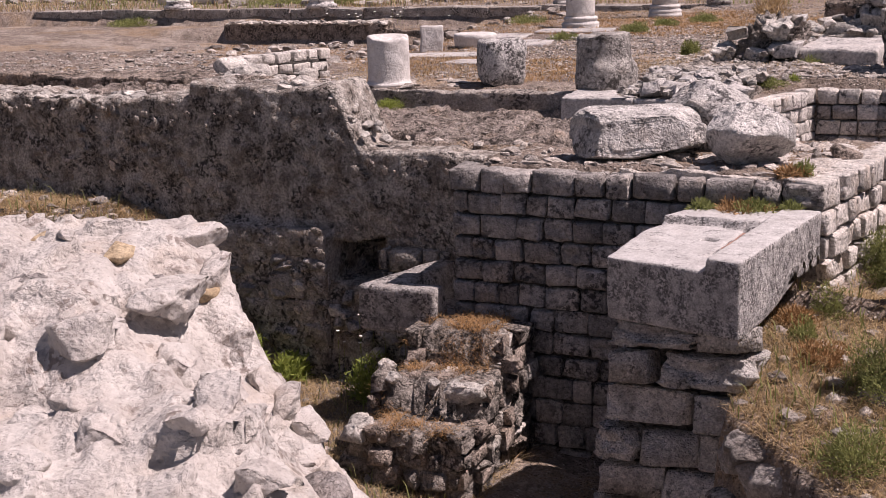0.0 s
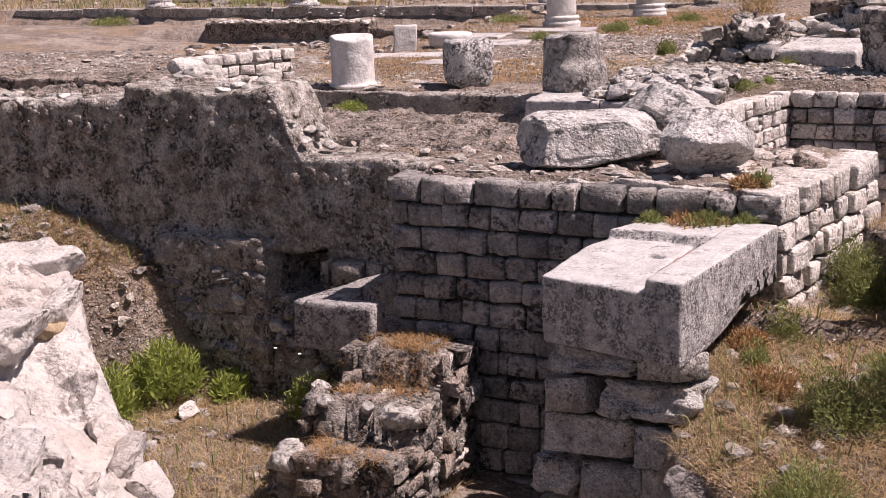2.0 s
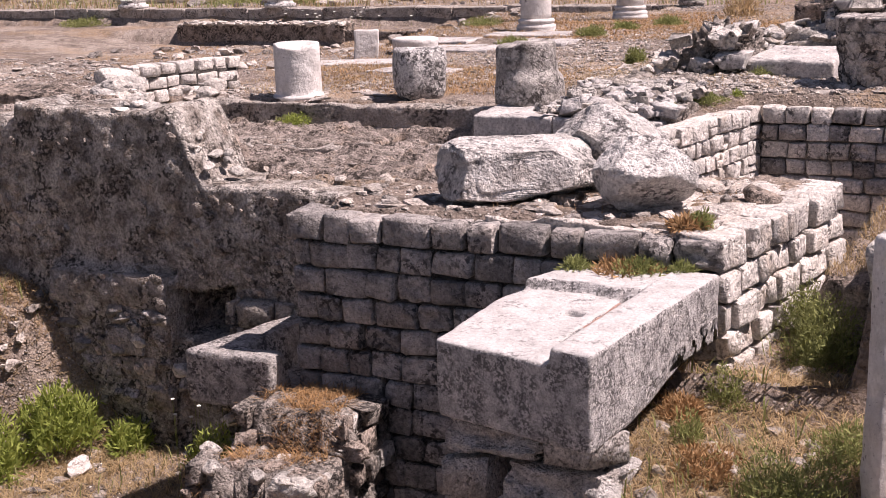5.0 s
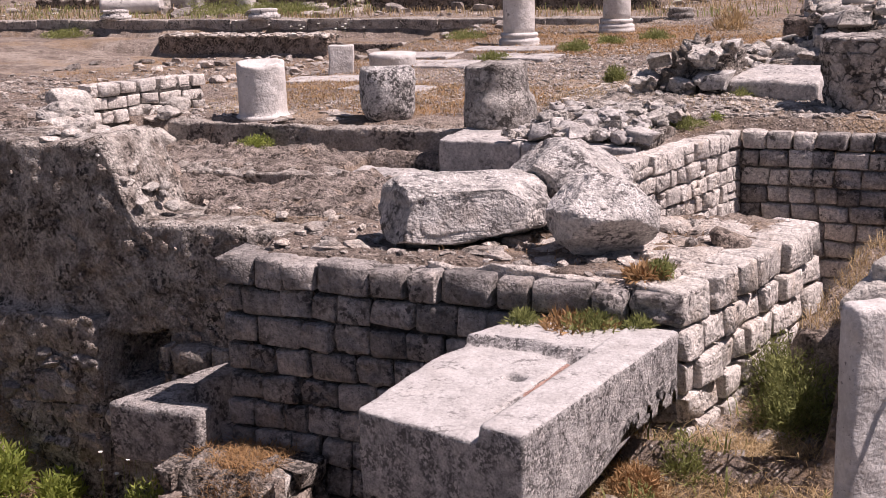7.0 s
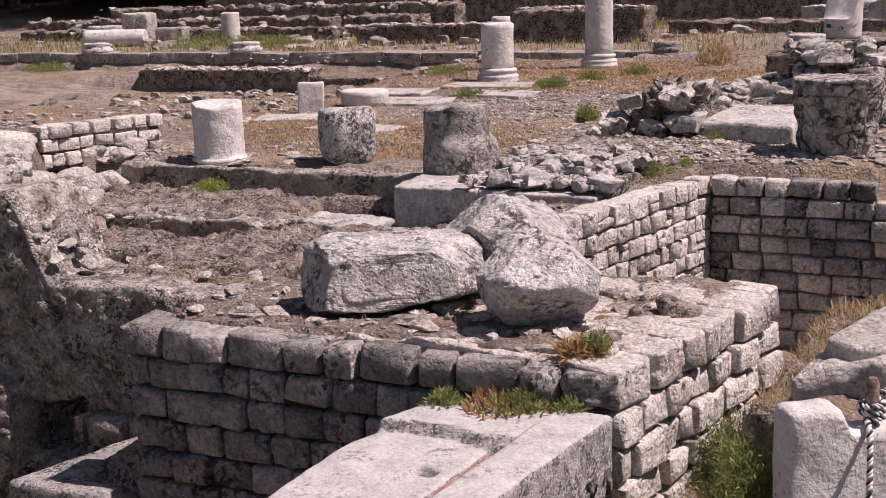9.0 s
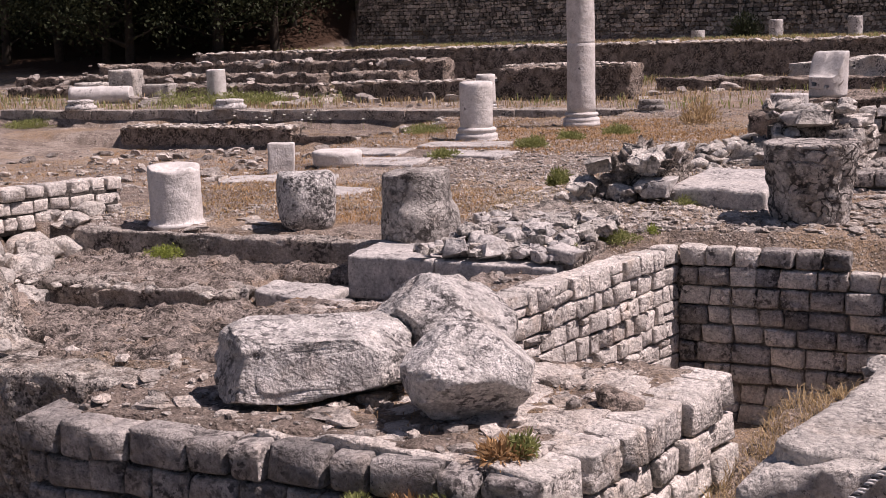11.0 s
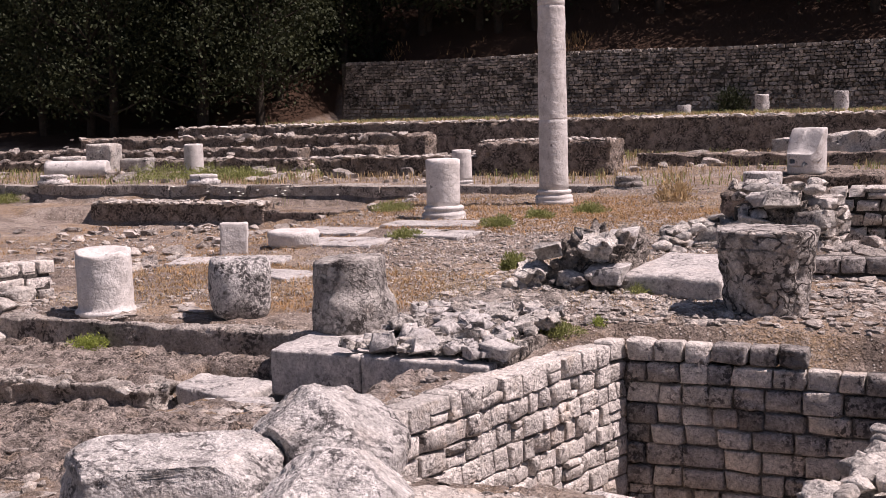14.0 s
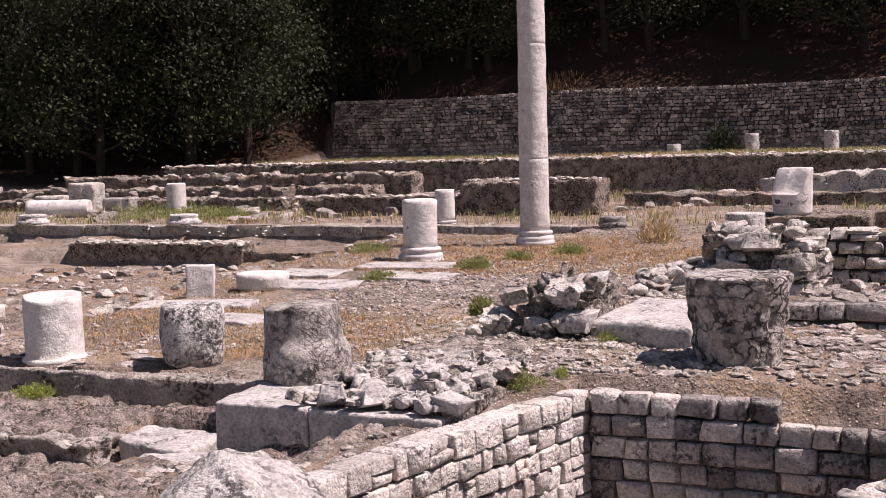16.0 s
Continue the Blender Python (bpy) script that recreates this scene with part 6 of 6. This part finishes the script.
def weed(u, v, z, r, h, n, mat, label, leaf=0.045, upright=0.7, name="weed"):
    """A weed: stems from one root with many narrow leaves."""
    n = int(n * 2.2)
    d = nrng.normal(size=(n, 3))
    d[:, 2] = np.abs(d[:, 2])
    d /= np.linalg.norm(d, axis=1, keepdims=True)
    k = nrng.random(n) ** 0.45
    c = d * k[:, None] * (r, r, h) * (0.8 + 0.35 * vnoise(d * 2.5 + u * 9))[:, None]
    t = nrng.normal(size=(n, 3)) + d * 0.8 + (0, 0, upright)
    t /= np.linalg.norm(t, axis=1, keepdims=True)
    s = np.cross(t, nrng.normal(size=(n, 3)))
    s /= np.linalg.norm(s, axis=1, keepdims=True)
    L = leaf * nrng.uniform(0.6, 1.4, n)[:, None]
    P = np.stack([c, c + t * L * 0.5 + s * L * 0.11, c + t * L, c + t * L * 0.5 - s * L * 0.11], 1).reshape(-1, 3)
    i = np.arange(n)[:, None] * 4
    faces = (i + [0, 1, 2, 3]).tolist()
    root = base(name, Matrix.Translation(W(u, v, z)), label, "weed", "weeds")
    part("foliage", mesh_of("foliage", P, faces, mat), root)
    m = 26
    a = nrng.uniform(0, 6.28, m)
    q = nrng.uniform(0.3, 0.9, m)
    tip = np.stack([np.cos(a) * r * q, np.sin(a) * r * q, h * nrng.uniform(0.5, 1, m)], 1)
    o = np.stack([-np.sin(a), np.cos(a), a * 0], 1) * 0.003
    V3 = np.stack([o, -o, tip], 1).reshape(-1, 3)
    part("stalk_tuft", mesh_of("stalk_tuft", V3, (np.arange(m)[:, None] * 3 + [0, 1, 2]).tolist(), mat), root)
    return root


LUSH = "lush green weed growing at the foot of the wall"
for (u, v, r, h, n) in [(-2.5, -0.3, 0.46, 0.5, 2300), (-2.2, 0.25, 0.4, 0.5, 1800), (-2.9, -0.9, 0.46, 0.46, 1900), (-1.75, 0.45, 0.2, 0.28, 500), (-2.9, -0.5, 0.3, 0.32, 800)]:
    weed(u, v, land_at(u, v), r, h, n, GREEN, LUSH, 0.065, 1.1)
weed(-0.9, 0.3, land_at(-0.9, 0.3), 0.28, 0.4, 900, GREEN, LUSH, 0.045)
BUSHY = "olive-green bushy weed on the grass slope"
for (u, v, r, h, n) in [(3.1, 0.35, 0.28, 0.48, 2600), (2.95, 0.8, 0.24, 0.42, 1600), (3.15, -1.2, 0.35, 0.3, 2200), (3.35, -0.7, 0.22, 0.25, 900), (2.62, -0.75, 0.11, 0.17, 500), (2.72, -0.3, 0.16, 0.24, 700), (3.05, -1.9, 0.3, 0.25, 1500)]:
    weed(u, v, land_at(u, v), r, h, n, OLIVE, BUSHY, 0.03)
weed(2.75, -0.95, land_at(2.75, -0.95), 0.22, 0.12, 900, STRAW, "tuft of orange dry grass on the slope", 0.035, 0.6)
weed(2.12, -0.07, -0.04, 0.22, 0.05, 300, STRAW, "straw tuft on the back of the hewn block", 0.05, 0.3)
weed(2.38, 0.2, 0.165, 0.14, 0.04, 220, STRAW, "straw tuft on the platform", 0.05, 0.2)
weed(2.55, -0.5, land_at(2.55, -0.5), 0.18, 0.14, 900, STRAW, "tuft of orange dry grass under the block", 0.035, 0.6)
for (u, v, z, r, h, n) in [(1.86, -0.12, -0.04, 0.1, 0.08, 260), (2.2, -0.08, -0.04, 0.17, 0.09, 500), (2.42, -0.06, -0.04, 0.1, 0.08, 250), (2.45, 0.24, 0.165, 0.08, 0.09, 260), (-3.2, 5.42, -0.22, 0.2, 0.15, 600), (1.62, 6.95, 0.2, 0.13, 0.12, 420), (1.36, 5.5, 0.12, 0.22, 0.12, 700), (1.12, 4.95, 0.1, 0.13, 0.1, 380), (1.6, 5.8, 0.14, 0.1, 0.08, 200)]:
    weed(u, v, z, r, h, n, OLIVE if n % 200 else GREEN, "small green weed rooted between stones", 0.035)
for (u, v, r, h) in [(-2.35, 13.9, 0.35, 0.2), (-2.1, 15.0, 0.3, 0.2), (-3.2, 12.3, 0.3, 0.15), (-1.6, 16.2, 0.35, 0.2), (-5.3, 16.2, 0.5, 0.2), (-17.2, 25.4, 1.4, 0.5), (-14.4, 25.4, 0.9, 0.4), (-15.8, 25.8, 1.0, 0.45), (-20, 22.0, 0.9, 0.3), (-12, 28.6, 0.3, 0.4), (-0.2, 8.7, 0.15, 0.25)]:
    weed(u, v, land_at(u, v), r, h, 800, OLIVE, "low green weed on the court", 0.09 if r > 0.6 else 0.05)
weed(-5.2, 48.9, land_at(-5.2, 48.9), 0.9, 1.4, 500, LEAF, "green shrub against the retaining wall", 0.2)
weed(-0.7, 18.6, 0.1, 0.5, 0.6, 260, DRY, "leafless dry shrub on the court", 0.12, 1.6)
for i in range(40):      # yellow umbels of the weeds near the trough
    u, v = (-0.75 + nrng.normal() * 0.18, 0.02 + nrng.normal() * 0.12) if i < 8 else (-11.5 + nrng.normal() * 1.2, 22.0 + nrng.normal() * 0.2)
    z0 = -1.3 + nrng.random() * 0.3 if i < 8 else -0.1 + nrng.random() * 0.25
    me = rock_mesh("flower_head", 600 + i % 5, FLOWER, 1, 4, 0.05)
    k = 0.015 if i < 8 else 0.04
    if i < 8 or i % 2:
        fl = base("flower", Matrix.Translation(W(u, v, z0)), "small white flower on a thin stalk", "flower", "white flowers")
        part("flower_head", me, fl, Matrix.Diagonal((k, k, k * 0.35, 1)))
        g = land_at(u, v) - z0
        part("stalk", mesh_of("stalk", [(-0.002, 0, g), (0.002, 0, g), (0.001, 0, 0), (-0.001, 0, 0), (0, 0.003, g), (0, 0.001, 0)], [(0, 1, 2, 3), (1, 4, 5, 2), (4, 0, 3, 5)], GREEN), fl)
stone = rock_at(-1.81, -0.02, land_at(-1.81, -0.02) + 0.05, 0.12, 0.09, 0.07, ROCKS_WHITE, None, "white_stone")
tagged(stone, "single white stone on the dry grass", "stone")

# ---- trees of the hillside ----
def tree(seed, height, spread, leaves):
    r = np.random.default_rng(seed)
    root = base("tree", Matrix.Identity(4), "dense dark-green tree on the shaded hillside", "tree", "hillside trees")
    verts, faces = [], []

    def limb(a, b, ra, rb):
        a, b = Vector(a), Vector(b)
        d = (b - a).normalized()
        x = d.orthogonal().normalized()
        y = d.cross(x)
        s = len(verts)
        for c, q in ((a, ra), (a.lerp(b, 0.5) + x * 0.1, (ra + rb) / 2), (b, rb)):
            for j in range(7):
                w = 2 * math.pi * j / 7
                verts.append(c + (x * math.cos(w) + y * math.sin(w)) * q)
        for k in range(2):
            for j in range(7):
                e = (j + 1) % 7
                faces.append((s + k * 7 + j, s + k * 7 + e, s + (k + 1) * 7 + e, s + (k + 1) * 7 + j))
    limb((0, 0, -1), (0.2, 0.1, height * 0.75), 0.26, 0.08)
    tips = []
    for i in range(26):
        a, z = r.uniform(0, 6.28), height * r.uniform(0.1, 0.75)
        q = spread * r.uniform(0.45, 1.0) * (1 - 0.45 * z / height)
        tip = np.array([math.cos(a) * q, math.sin(a) * q, z + r.uniform(0.2, 1.6)])
        limb((0.15 * z / height, 0, z * 0.85), tip, 0.07, 0.02)
        tips.append(tip)
    for i in range(10):
        tips.append(np.array([r.normal() * spread * 0.3, r.normal() * spread * 0.3, height * r.uniform(0.7, 1.0)]))
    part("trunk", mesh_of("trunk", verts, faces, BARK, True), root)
    tips = np.array(tips)
    c = tips[r.integers(0, len(tips), leaves)] + r.normal(size=(leaves, 3)) * (0.62, 0.62, 0.5)
    t = r.normal(size=(leaves, 3)) - (0, 0, 0.5)
    t /= np.linalg.norm(t, axis=1, keepdims=True)
    s = np.cross(t, r.normal(size=(leaves, 3)))
    s /= np.linalg.norm(s, axis=1, keepdims=True)
    L = r.uniform(0.1, 0.24, leaves)[:, None]
    P = np.stack([c, c + t * L * 0.5 + s * L * 0.3, c + t * L, c + t * L * 0.5 - s * L * 0.3], 1).reshape(-1, 3)
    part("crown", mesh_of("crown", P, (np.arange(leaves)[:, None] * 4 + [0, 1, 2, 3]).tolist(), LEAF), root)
    return root


kinds = [tree(1, 11, 3.4, 8600), tree(2, 13, 3.0, 8600), tree(3, 9.5, 3.6, 8200)]
spots = []
for row, (v0, u0, u1, n) in enumerate([(41.5, -48, -26.5, 8), (45.5, -48, -25.2, 9), (49, -50, -25.5, 9), (53.5, -52, 12, 20), (57.5, -52, 16, 20), (62, -55, 20, 20)]):
    for i in range(n):
        spots.append((u0 + (u1 - u0) * (i + 0.5) / n + rng.uniform(-0.9, 0.9), v0 + rng.uniform(-0.9, 0.9)))
spots += [(-25.6, 44.2), (-26.2, 47.0), (-25.0, 51.5), (-24.6, 54.5), (-28.0, 43.0), (-27.5, 50.0), (-21.0, 53.0), (-17.0, 52.6)]
for i, (u, v) in enumerate(spots):
    m = Matrix.Translation(W(u, v, land_at(u, v) - 0.3)) @ pose(0, 0, 0, 0, 0, rng.uniform(0, 360))
    if i < 3:
        kinds[i].matrix_basis = m
    else:
        copy_thing(kinds[i % 3], m)
